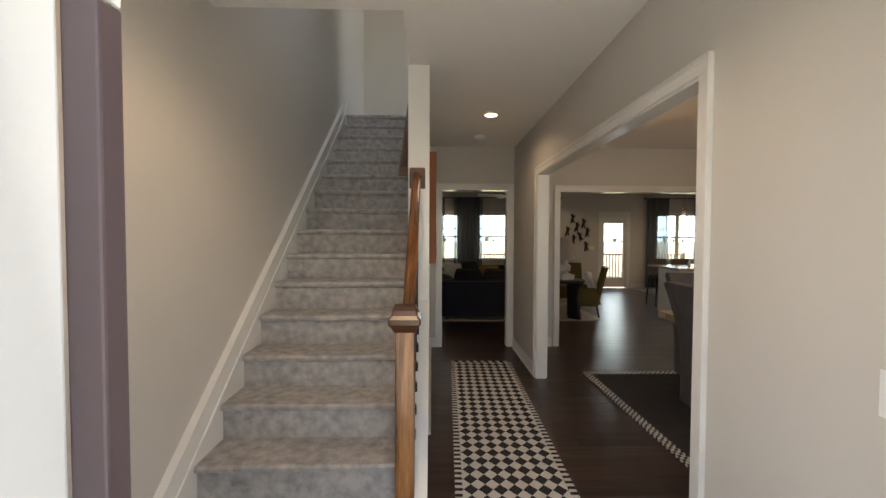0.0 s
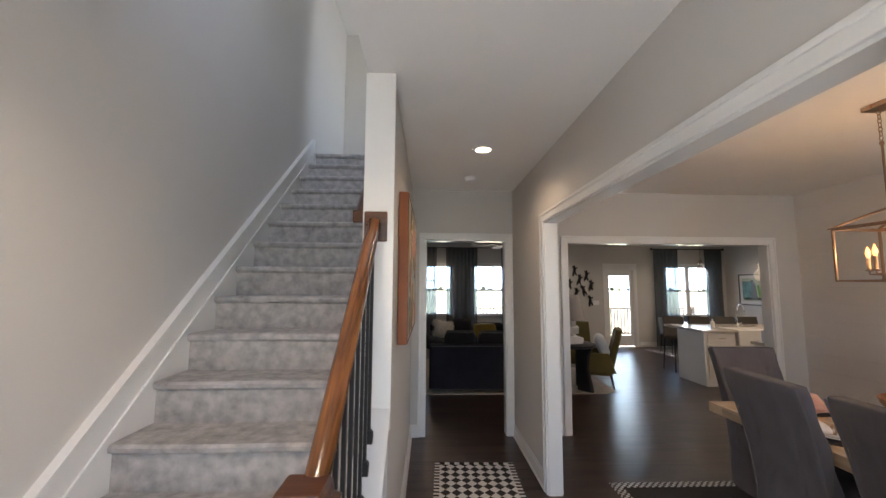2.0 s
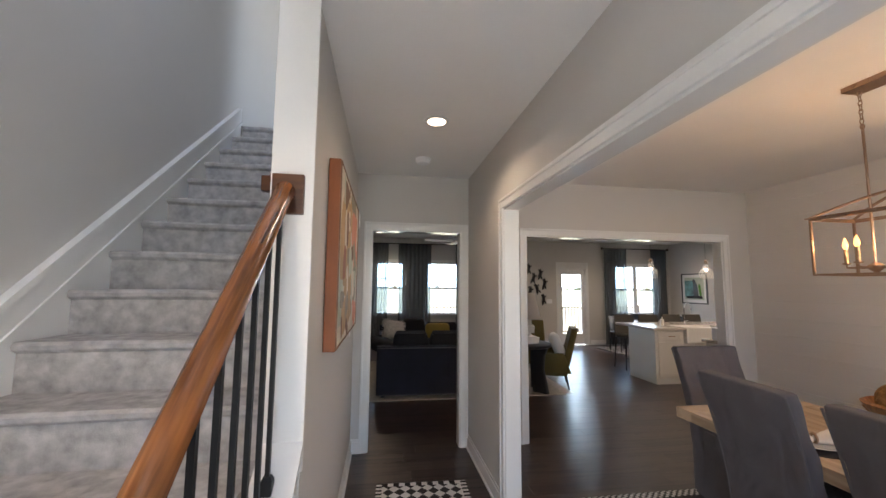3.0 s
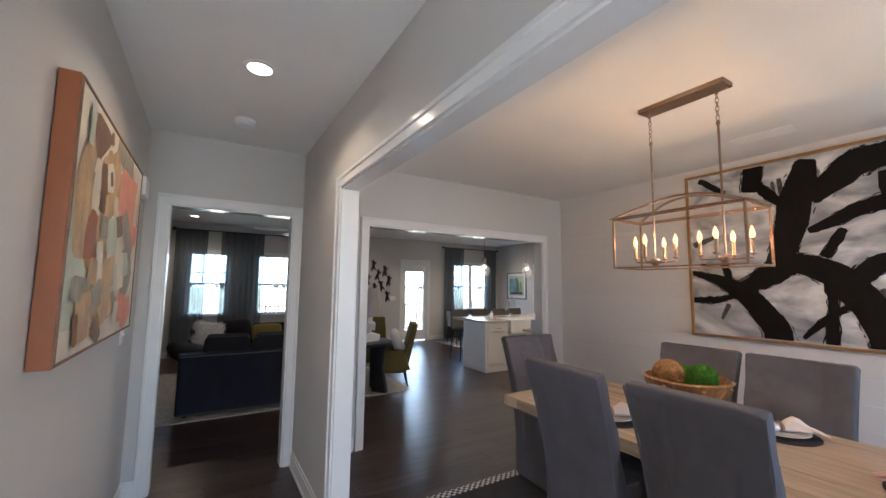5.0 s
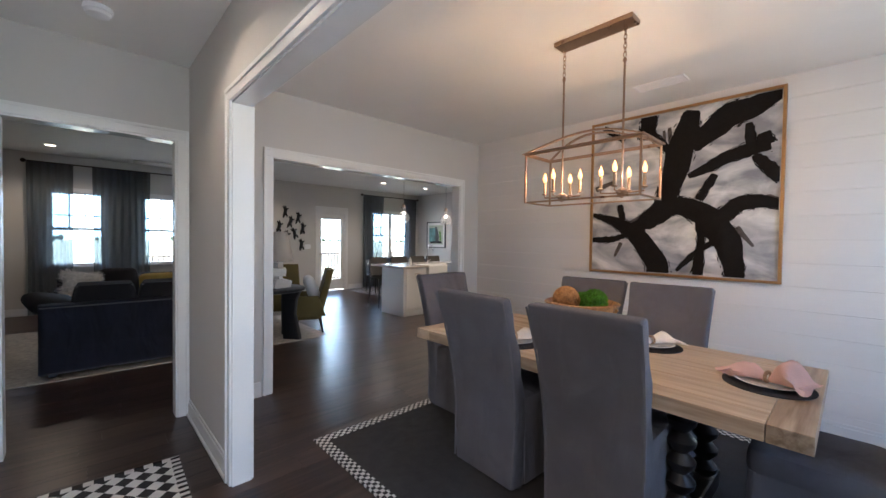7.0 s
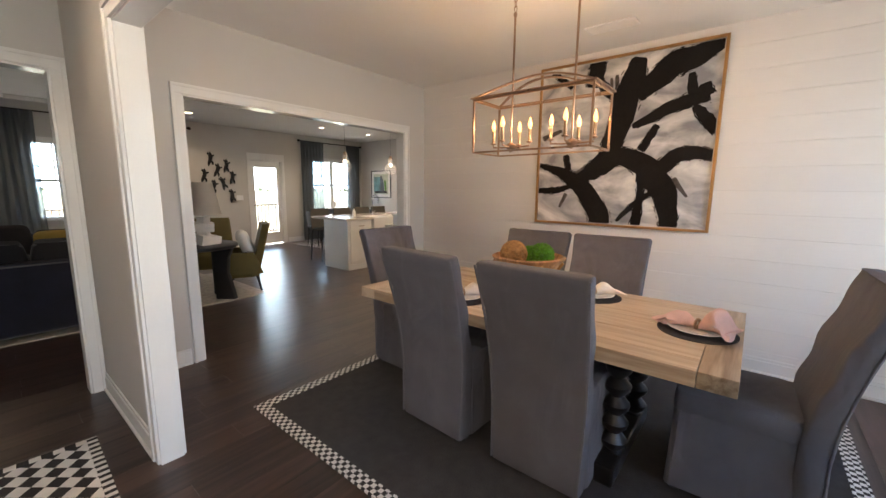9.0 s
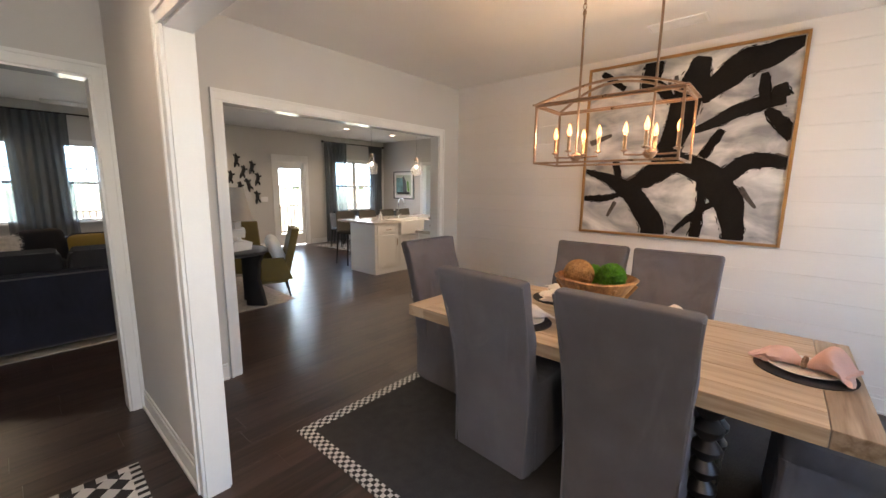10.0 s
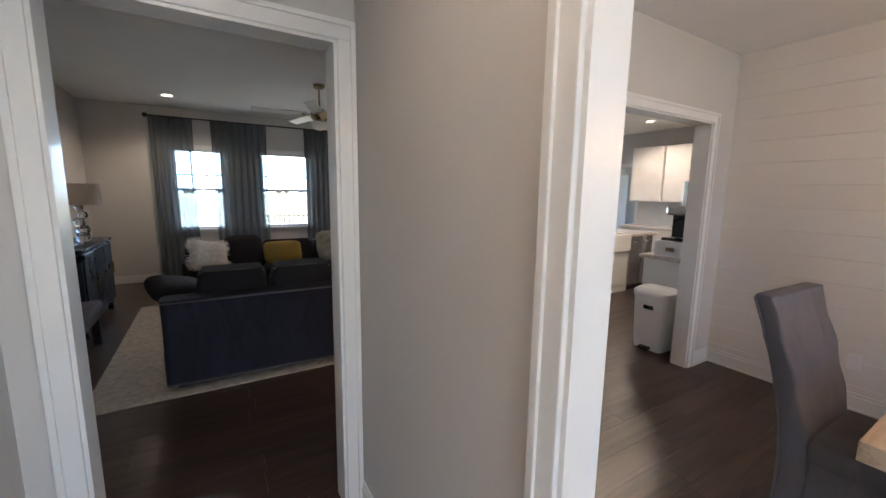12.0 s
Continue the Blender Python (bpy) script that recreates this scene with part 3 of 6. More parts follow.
struct("trim_wall_end", "trim", (HX0 - 0.012, HX1 + 0.012, 3.21, 3.228, 0.95, CE), bev=0.003, label="white wall end trim board", category="trim")


def balustrade():
    th = thing("stair_railing", "stained oak stair railing with black iron balusters", "railing", pose(0, 0, 0))
    nx, ny = 0.675, 2.24
    bm = bm_new()
    box(bm, nx - 0.045, nx + 0.045, ny - 0.045, ny + 0.045, 0.0, 1.06, 0.006)
    newel = part("newel_post", bm, "oak_up", th, "square stained oak newel post")
    bm = bm_new()
    loft(bm, [[(nx + x, ny + y, z) for x, y in rrect(w, w, 0.006, 2)] for w, z in ((0.10, 1.06), (0.125, 1.085), (0.15, 1.10), (0.15, 1.125), (0.12, 1.14), (0.115, 1.165), (0.10, 1.18))])
    part("newel_cap", bm, "oak_dark", newel, "stepped dark cap")
    # moulded handrail from the newel to the rosette
    y0, y1 = ny + 0.02, 3.20
    z0, z1 = 1.13, 1.93
    prof = [(-0.030, -0.02), (0.030, -0.02), (0.032, 0.008), (0.024, 0.028), (0.010, 0.037), (-0.010, 0.037), (-0.024, 0.028), (-0.032, 0.008)]
    bm = bm_new()
    loft(bm, [[(0.69 + px, y, z + pz) for px, pz in prof] for y, z in ((y0, z0), (y1 - 0.04, z1), (y1, z1 + 0.005))])
    part("handrail", bm, "oak", th, smooth=True)
    bm = bm_new()
    box(bm, 0.638, 0.752, 3.188, 3.21, 1.855, 2.005, 0.006)
    part("rosette", bm, "oak_dark", th, "square wooden wall rosette")
    n = 8
    for i in range(n):
        y = ny + 0.11 + i * 0.106
        zt = z0 + (z1 - z0) * (y - y0) / (y1 - 0.04 - y0) - 0.015
        zb = zc(y) - 0.10
        bm = bm_new()
        box(bm, 0.692, 0.706, y - 0.007, y + 0.007, zb, zt)
        bal = part("baluster", bm, "iron", th)
        bm = bm_new()
        loft(bm, [[(0.699 + x, y + yy, z) for x, yy in rrect(w, w, 0.003, 2)] for w, z in ((0.036, zb - 0.02), (0.036, zb + 0.028), (0.022, zb + 0.042))])
        part("shoe", bm, "iron", bal)


balustrade()
wr = thing("wall_handrail", "stained oak handrail fixed to the stair wall", "handrail")
bm = bm_new()
zr = lambda y: 2.02 + 0.817 * (y - 3.42)
loft(bm, [[(0.575 + px, y, zr(y) + pz) for px, pz in ((-0.03, -0.025), (0.03, -0.025), (0.032, 0.01), (0.015, 0.032), (-0.015, 0.032), (-0.032, 0.01))] for y in (3.40, 4.4, 5.7)])
part("rail", bm, "oak_dark", wr, smooth=True)
bm = bm_new()
box(bm, 0.545, HX0, 3.37, 3.41, 1.98, 2.045, 0.006)
part("return_end", bm, "oak_dark", wr)
for y in (3.7, 4.9):
    bm = bm_new()
    tube(bm, [(0.575, y, zr(y) - 0.02), (0.58, y, zr(y) - 0.07), (HX0, y, zr(y) - 0.09)], 0.008)
    part("bracket", bm, "bronze", wr)

# ---- entry frame ----
en = thing("entry_frame", "white entry door frame with a plum painted stop", "door frame", kind="structure")
boxes("jamb", "trim", en, (0.33, 0.468, FY0 - 0.05, FY1 - 0.031, 0, 2.30), bev=0.004)
boxes("jamb", "trim", en, (1.46, 1.57, FY0 - 0.05, FY0 - 0.001, 0, 2.30), (1.46, 1.499, FY0 - 0.001, FY1 + 0.003, 0, 2.30), bev=0.004)
boxes("head", "trim", en, (0.33, 1.57, FY0 - 0.05, FY0 - 0.001, 2.30, 2.40), (0.401, 1.499, FY0 - 0.001, FY1 + 0.003, 2.302, 2.339), bev=0.004)
boxes("jamb_bead", "trim", en, (0.36, 0.40, FY0 - 0.064, FY0 - 0.05, 0, 2.30), bev=0.004)
boxes("stop", "door_p", en, (0.468, 0.502, FY1 - 0.03, FY1 - 0.002, 0, 1.72), bev=0.003, label="plum painted door stop")
boxes("upper_stop", "trim", en, (0.468, 0.502, FY1 - 0.034, FY1 - 0.002, 1.722, 2.30), bev=0.003)

# ---- windows and the rear door ----


def window(name, a0, a1, z0, z1, cols, face=EY, units=1, side=-1):
    """Double-hung window in a wall across y, with grilles in the upper sash."""
    th = thing(name, "white double-hung window with grille bars, bright daylight outside", "window", kind="structure")
    y0, y1 = face + 0.03, face + 0.09
    fr = boxes("window_frame", "trim", th, (a0, a0 + 0.035, y0, y1 + 0.03, z0, z1), (a1 - 0.035, a1, y0, y1 + 0.03, z0, z1), (a0 + 0.035, a1 - 0.035, y0, y1 + 0.03, z1 - 0.035, z1), (a0 + 0.035, a1 - 0.035, y0, y1 + 0.03, z0, z0 + 0.035))
    lo, hi = sorted((face, face + side * 0.018))
    w = 0.07
    boxes("window_casing", "trim", th, (a0 - w, a0, lo, hi, z0, z1), (a1, a1 + w, lo, hi, z0, z1), (a0 - w, a1 + w, lo, hi, z1, z1 + w), bev=0.003)
    boxes("window_sill", "trim", th, (a0 - w - 0.02, a1 + w + 0.02, face - 0.05 if side < 0 else face - 0.02, face + (0.02 if side < 0 else 0.05), z0 - 0.028, z0), bev=0.004)
    step = (a1 - a0 - 0.07 - 0.05 * (units - 1)) / units
    zm = (z0 + z1) / 2
    for u in range(units):
        b0 = a0 + 0.035 + u * (step + 0.05)
        b1 = b0 + step
        if u:
            boxes("mullion", "trim", th, (b0 - 0.05, b0, y0, y1, z0, z1))
        boxes("meeting_rail", "trim", th, (b0, b1, y0 + 0.005, y0 + 0.045, zm - 0.026, zm + 0.026))
        for lab, s0, s1 in (("lower_sash", z0 + 0.035, zm - 0.02), ("upper_sash", zm + 0.02, z1 - 0.035)):
            boxes(lab, "trim", th, (b0, b0 + 0.03, y0 + 0.01, y0 + 0.04, s0, s1), (b1 - 0.03, b1, y0 + 0.01, y0 + 0.04, s0, s1))
            p = boxes("pane", "glass", th, (b0 + 0.03, b1 - 0.03, y0 + 0.022, y0 + 0.026, s0, s1))
            p.visible_shadow = False
        zg = z1 - 0.035 - (z1 - zm) * 0.58
        bars = [(b0 + 0.03, b1 - 0.03, y0 + 0.018, y0 + 0.03, zg - 0.011, zg + 0.011)]
        for c in range(1, cols):
            xx = b0 + 0.03 + (b1 - b0 - 0.06) * c / cols
            bars.append((xx - 0.011, xx + 0.011, y0 + 0.018, y0 + 0.03, zm + 0.02, z1 - 0.035))
        for q in bars:
            boxes("grille_bar", "trim", th, q)
    return th


window("window_1", *W_LIV[0], 3)
window("window_2", *W_LIV[1], 3)
window("window_3", *W_LIV[2], 3)
window("window_4", *W_GR, 2, units=2)
window("window_5", 2.50, 4.95, 0.40, 2.4, 3, face=FY1 - 0.1, units=2, side=1)

rd = thing("door_1", "white rear door with a full glass light, closed", "door", kind="structure")
boxes("door_frame", "trim", rd, (5.90, 5.93, EY - 0.002, EY + 0.15, 0, 2.14), (6.69, 6.72, EY - 0.002, EY + 0.15, 0, 2.14), (5.93, 6.69, EY - 0.002, EY + 0.15, 2.11, 2.14))
boxes("door_casing", "trim", rd, (5.83, 5.90, EY - 0.018, EY, 0, 2.14), (6.72, 6.79, EY - 0.018, EY, 0, 2.14), (5.83, 6.79, EY - 0.018, EY, 2.14, 2.29), bev=0.003)
lf = boxes("door_leaf", "trim", rd, (5.932, 6.02, EY + 0.04, EY + 0.085, 0.02, 2.108), (6.60, 6.688, EY + 0.04, EY + 0.085, 0.02, 2.108), (6.02, 6.60, EY + 0.04, EY + 0.085, 1.95, 2.108), (6.02, 6.60, EY + 0.04, EY + 0.085, 0.02, 0.30))
g = boxes("pane", "glass", lf, (6.02, 6.60, EY + 0.058, EY + 0.064, 0.30, 1.95))
g.visible_shadow = False
boxes("blind_slat", "trim", lf, (6.02, 6.60, EY + 0.05, EY + 0.056, 1.02, 1.035))
bm = bm_new()
tube(bm, [(5.98, EY + 0.04, 1.0), (5.98, EY - 0.01, 1.0), (6.06, EY - 0.015, 1.0)], 0.009)
part("door_handle", bm, "nickel", rd, smooth=True)

# ---- dining room ----


def slip_chair(at, label):
    """Slip-covered parsons chair; faces local +y, back leaning to -y."""
    th = thing("dining_chair", label, "chair", at, "chairs round the dining table")
    W = 0.465
    bm = bm_new()
    rings = []
    for i in range(25):
        t = i / 24
        z = 0.015 + 1.06 * t
        lean = -0.225 - 0.19 * (max(0, t - 0.3) / 0.7) ** 1.6
        thick = 0.115 - 0.04 * t if t > 0.42 else 0.10
        w = W + 0.075 * t * t + 0.015 * math.sin(t * 3.1)
        row = []
        for x, y in rrect(w, thick, 0.018, 3):
            e = abs(2 * x / w)
            crown = (0.016 * e ** 4 + 0.004 * math.sin(23 * x)) * max(0, t - 0.8) * 5
            fold = 0.007 * math.sin(9 * x + 14 * t) * math.sin(11 * t + 5 * x) + 0.004 * math.sin(31 * t - 8 * x) * e
            row.append((x + 0.003 * math.sin(19 * t), lean + y + (0.012 + 0.03 * t) * e ** 2 - 0.01 + fold, z + crown))
        rings.append(row)
    rings.append([(x * 0.975, y + 0.002, z + 0.010) for x, y, z in rings[-1]])
    rings.append([(x * 0.93, y + 0.003, z + 0.003) for x, y, z in rings[-1]])
    loft(bm, rings)
    part("backrest", bm, "slip", th, smooth=True)
    for s in (-1, 1):
        bm = bm_new()
        pts = []
        for i in range(13):
            t = i / 12
            lean = -0.225 - 0.19 * (max(0, t - 0.3) / 0.7) ** 1.6
            pts.append((s * (W / 2 + 0.0375 * t * t + 0.0075 * math.sin(t * 3.1) - 0.004), lean + 0.002 + 0.03 * t - (0.05 if t < 0.42 else 0.0575 - 0.02 * t), 0.03 + 1.055 * t))
        tube(bm, pts, 0.006, 6)
        part("piping", bm, "slip_pipe", th, smooth=True)
    bm = bm_new()
    loft(bm, [[(x, y + 0.045, z) for x, y in rrect(W * s, 0.46 * s, 0.04, 3)] for s, z in ((1.0, 0.41), (1.02, 0.43), (1.02, 0.48), (0.98, 0.505), (0.9, 0.515))])
    part("seat", bm, "slip", th, smooth=True)
    bm = bm_new()
    rings = []
    for z, fl in ((0.02, 1.05), (0.14, 1.03), (0.28, 1.012), (0.412, 1.0)):
        row = []
        for i, (x, y) in enumerate(rrect(W * fl, 0.46 * fl, 0.03, 13)):
            w = 1 + (0.012 * math.sin(i * 1.3) * (0.412 - z) / 0.4)
            row.append((x * w, y * w + 0.045, z))
        rings.append(row)
    loft(bm, rings)
    part("skirt", bm, "slip", th, smooth=True)
    for x in (-0.21, 0.21):
        for y in (-0.2, 0.24):
            bm = bm_new()
            box(bm, x - 0.02, x + 0.02, y - 0.02, y + 0.02, 0, 0.022)
            part("foot", bm, "blackwood", th)
    return th


RUGZ = 0.012
CH = [(3.325, 3.56, -90 - 2, "grey slip-covered dining chair at the table's long side"), (3.325, 2.905, -90 + 1, "grey slip-covered dining chair at the table's long side"),
      (3.715, 4.28, 180 - 2, "grey slip-covered dining chair at the table's end"),
      (4.07, 3.57, 90, "grey slip-covered dining chair backed by the shiplap wall"), (4.07, 2.975, 90 + 2, "grey slip-covered dining chair backed by the shiplap wall"),
      (3.69, 2.105, 2, "grey slip-covered dining chair pulled to the table's end")]
first = slip_chair(pose(CH[0][0], CH[0][1], RUGZ, 0, 0, CH[0][2]), CH[0][3])
for x, y, a, lab in CH[1:]:
    tagged(copy_thing(first, pose(x, y, RUGZ, 0, 0, a)), lab)


def dining_table():
    th = thing("dining_table", "light oak plank dining table on black turned pedestals", "table", pose(0, 0, RUGZ))
    x0, x1, y0, y1, z0, z1 = 3.115, 4.155, 2.145, 4.265, 0.688, 0.757
    n = 4
    xa, xb = x0 + 0.13, x1 - 0.13
    w = (xb - xa) / n
    top = new("tabletop")
    top.parent = th
    boxes("breadboard", "table_x", top, (x0, x1, y0, y0 + 0.13, z0, z1), bev=0.004)
    boxes("breadboard", "table_x", top, (x0, x1, y1 - 0.13, y1, z0, z1), bev=0.004)
    boxes("side_board", "table", top, (x0, xa - 0.0015, y0 + 0.132, y1 - 0.132, z0, z1), bev=0.004)
    boxes("side_board", "table", top, (xb + 0.0015, x1, y0 + 0.132, y1 - 0.132, z0, z1), bev=0.004)
    for i in range(n):
        boxes("plank", "table", top, (xa + i * w + 0.0012, xa + (i + 1) * w - 0.0012, y0 + 0.132, y1 - 0.132, z0, z1), bev=0.003)
    for y in (2.62, 3.78):
        prof = [(0.05, 0.10)]
        for i in range(5):
            h = 0.11 + i * 0.10
            prof += [(0.035, h), (0.062, h + 0.03), (0.066, h + 0.055), (0.045, h + 0.08), (0.034, h + 0.095)]
        prof += [(0.06, 0.63), (0.07, 0.66)]
        for x in (3.42, 3.86):
            bm = bm_new()
            lathe(bm, prof, (x, y, 0), 18)
            part("pedestal", bm, "turned", th, smooth=True)
        boxes("foot_rail", "turned", th, (3.25, 4.02, y - 0.05, y + 0.05, 0.0, 0.10), bev=0.012)
        boxes("top_rail", "turned", th, (3.25, 4.02, y - 0.04, y + 0.04, 0.64, 0.687), bev=0.006)
    boxes("stretcher", "turned", th, (3.60, 3.68, 2.67, 3.73, 0.12, 0.19), bev=0.008)


dining_table()
TZ = RUGZ + 0.757


def setting(x, y, a, pink, label):
    m = thing("placemat", "round dark woven placemat on the dining table", "placemat", pose(x, y, TZ), "placemats")
    bm = bm_new()
    for r in range(9):
        lathe(bm, [(0.018 + 0.019 * r, 0), (0.019 + 0.019 * r, 0.005), (0.0005 + 0.019 * r, 0.0055), (0.0005 + 0.019 * r, 0.0)] if r else [(0.019, 0), (0.019, 0.005)], k=36)
    part("weave", bm, "placemat", m)
    p = thing("plate", "white porcelain plate on a dark placemat", "plate", pose(x, y, TZ + 0.006), "plates")
    bm = bm_new()
    lathe(bm, [(0.07, 0), (0.075, 0.004), (0.125, 0.016), (0.13, 0.019), (0.126, 0.021), (0.078, 0.009), (0.001, 0.008)], k=36)
    part("dish", bm, "plate", p, smooth=True)
    n = thing("napkin", label, "napkin", pose(x, y, TZ + 0.018, 0, 0, a), "napkins")
    bm = bm_new()
    K, L = 16, 12
    for side, tw in ((-1, 1.0), (1, 1.15)):
        rings = []
        for i in range(L + 1):
            t = i / L
            cx = side * (0.012 + 0.145 * t)
            wd = (0.02 + 0.075 * t ** 0.8) * tw
            ht = 0.03 + 0.045 * math.sin(math.pi * min(1, t * 1.1)) * ((2.0 if pink else 0.95) if side < 0 else 0.8)
            row = []
            for j in range(K):
                ang = 2 * math.pi * j / K
                fold = 1 + (0.26 * math.sin(3 * ang + 5 * t + side) + 0.16 * math.sin(5 * ang - 9 * t)) * t
                row.append((cx + 0.012 * math.sin(2 * ang) * t, wd * math.cos(ang) * fold, max(0.0, ht * 0.5 + ht * 0.5 * math.sin(ang) * fold)))
            rings.append(row)
        loft(bm, rings)
    part("cloth", bm, "napkin" if pink else "napkin_w", n, smooth=True)
    bm = bm_new()
    for i in range(14):
        ang = 2 * math.pi * i / 14
        sphere(bm, (0.0, 0.027 * math.cos(ang), 0.022 + 0.022 * math.sin(ang)), 0.0075, 8, 6)
    part("napkin_ring", bm, "ring", n, "brown beaded napkin ring", smooth=True)


setting(3.62, 2.33, 75, True, "blush cloth napkin in a beaded ring on a plate")
setting(3.64, 4.06, 80, True, "blush cloth napkin in a beaded ring on a plate")
setting(3.93, 2.93, -35, False, "pale cloth napkin in a beaded ring on a plate")
setting(3.34, 3.55, -25, False, "pale cloth napkin in a beaded ring on a plate")
setting(3.34, 2.92, 30, False, "pale cloth napkin in a beaded ring on a plate")
setting(3.93, 3.60, 20, False, "pale cloth napkin in a beaded ring on a plate")

BX, BYY = 3.59, 3.23
bw = thing("wooden_bowl", "carved teak root bowl holding decorative balls", "bowl", pose(BX, BYY, TZ))
bm = bm_new()
rings = []
prof = [(0.082, 0.0), (0.09, 0.03), (0.125, 0.10), (0.165, 0.17), (0.205, 0.222), (0.222, 0.245), (0.208, 0.252), (0.19, 0.225), (0.15, 0.16), (0.10, 0.09), (0.05, 0.07)]
for i, (r, h) in enumerate([(r, h * 1.12) for r, h in prof]):
    rings.append([(r * (1 + 0.03 * math.sin(5 * a + h * 9)) * math.cos(a), r * (1 + 0.03 * math.cos(4 * a + h * 14)) * math.sin(a), h) for a in [2 * math.pi * j / 32 for j in range(32)]])
loft(bm, rings)
part("shell", bm, "bowl", bw, smooth=True)
for k in range(7):
    a = k * 0.9 + 0.3
    bm = bm_new()
    pts = [(r * math.cos(a + 0.25 * h), r * math.sin(a + 0.25 * h), h) for r, h in ((0.092, 0.034), (0.128, 0.112), (0.170, 0.19), (0.212, 0.252))]
    tube(bm, pts, 0.010, 6)
    part("root_rib", bm, "bowl", bw, smooth=True)


def ball(name, c, r, material, label, strands, seed):
    th = thing(name, label, "decor ball", pose(*c))
    bm = bm_new()
    sphere(bm, (0, 0, 0), r * 0.94, 24, 16)
    part("core", bm, material, th, smooth=True)
    rnd = random.Random(seed)
    bm = bm_new()
    for i in range(strands):
        if name == "twine_ball":
            q = Euler((rnd.uniform(0, 3.1), rnd.uniform(0, 3.1), rnd.uniform(0, 6.2))).to_matrix()
            pts = [q @ Vector((r * math.cos(t), r * math.sin(t), 0.1 * r * math.sin(2 * t))) for t in [2 * math.pi * j / 22 for j in range(23)]]
            tube(bm, pts, 0.0035, 4)
        else:
            d = Vector((rnd.gauss(0, 1), rnd.gauss(0, 1), rnd.gauss(0, 1))).normalized()
            e = (d + 0.35 * Vector((rnd.gauss(0, 1), rnd.gauss(0, 1), rnd.gauss(0, 1)))).normalized()
            rod(bm, d * r * 0.92, d * r * 0.92 + e * rnd.uniform(0.008, 0.016), 0.003, 4, 0.0006)
    part("twine_winding" if name == "twine_ball" else "moss_tufts", bm, material, th, smooth=True, kind="stuff")


ball("twine_ball", (BX - 0.035, BYY + 0.085, TZ + 0.285), 0.082, "twine", "brown wound twine ball in the bowl", 34, 3)
ball("moss_ball", (BX + 0.0, BYY - 0.085, TZ + 0.29), 0.072, "moss", "bright green moss ball in the bowl", 1100, 4)
ball("moss_ball", (BX + 0.10, BYY + 0.045, TZ + 0.268), 0.052, "moss", "smaller green moss ball behind the others in the bowl", 600, 5)


def rug(name, cx, cy, w, d, a, field, border, bw_, label, ends=None):
    th = thing(name, label, "rug", pose(cx, cy, 0, 0, 0, a))
    boxes("field", field, th, (-w / 2 + bw_, w / 2 - bw_, -d / 2 + bw_, d / 2 - bw_, 0, RUGZ - 0.002), bev=0.002)
    for s in (-1, 1):
        x = s * (w / 2 - bw_ / 2)
        boxes("side_border", border, th, (x - bw_ / 2, x + bw_ / 2, -d / 2, d / 2, 0, RUGZ), bev=0.002)
        y = s * (d / 2 - bw_ / 2)
        boxes("end_border", ends or border, th, (-w / 2 + bw_, w / 2 - bw_, y - bw_ / 2, y + bw_ / 2, 0, RUGZ), bev=0.002)


rug("dining_rug", 3.66, 3.10, 2.36, 3.04, 0, "rug", "check", 0.078, "charcoal rug with a black and white check border under the table")
rug("hall_runner", 1.345, 3.76, 0.72, 2.52, -2.2, "runner", "stripe", 0.045, "black and white harlequin runner with striped border on the floor", "stripe_x")


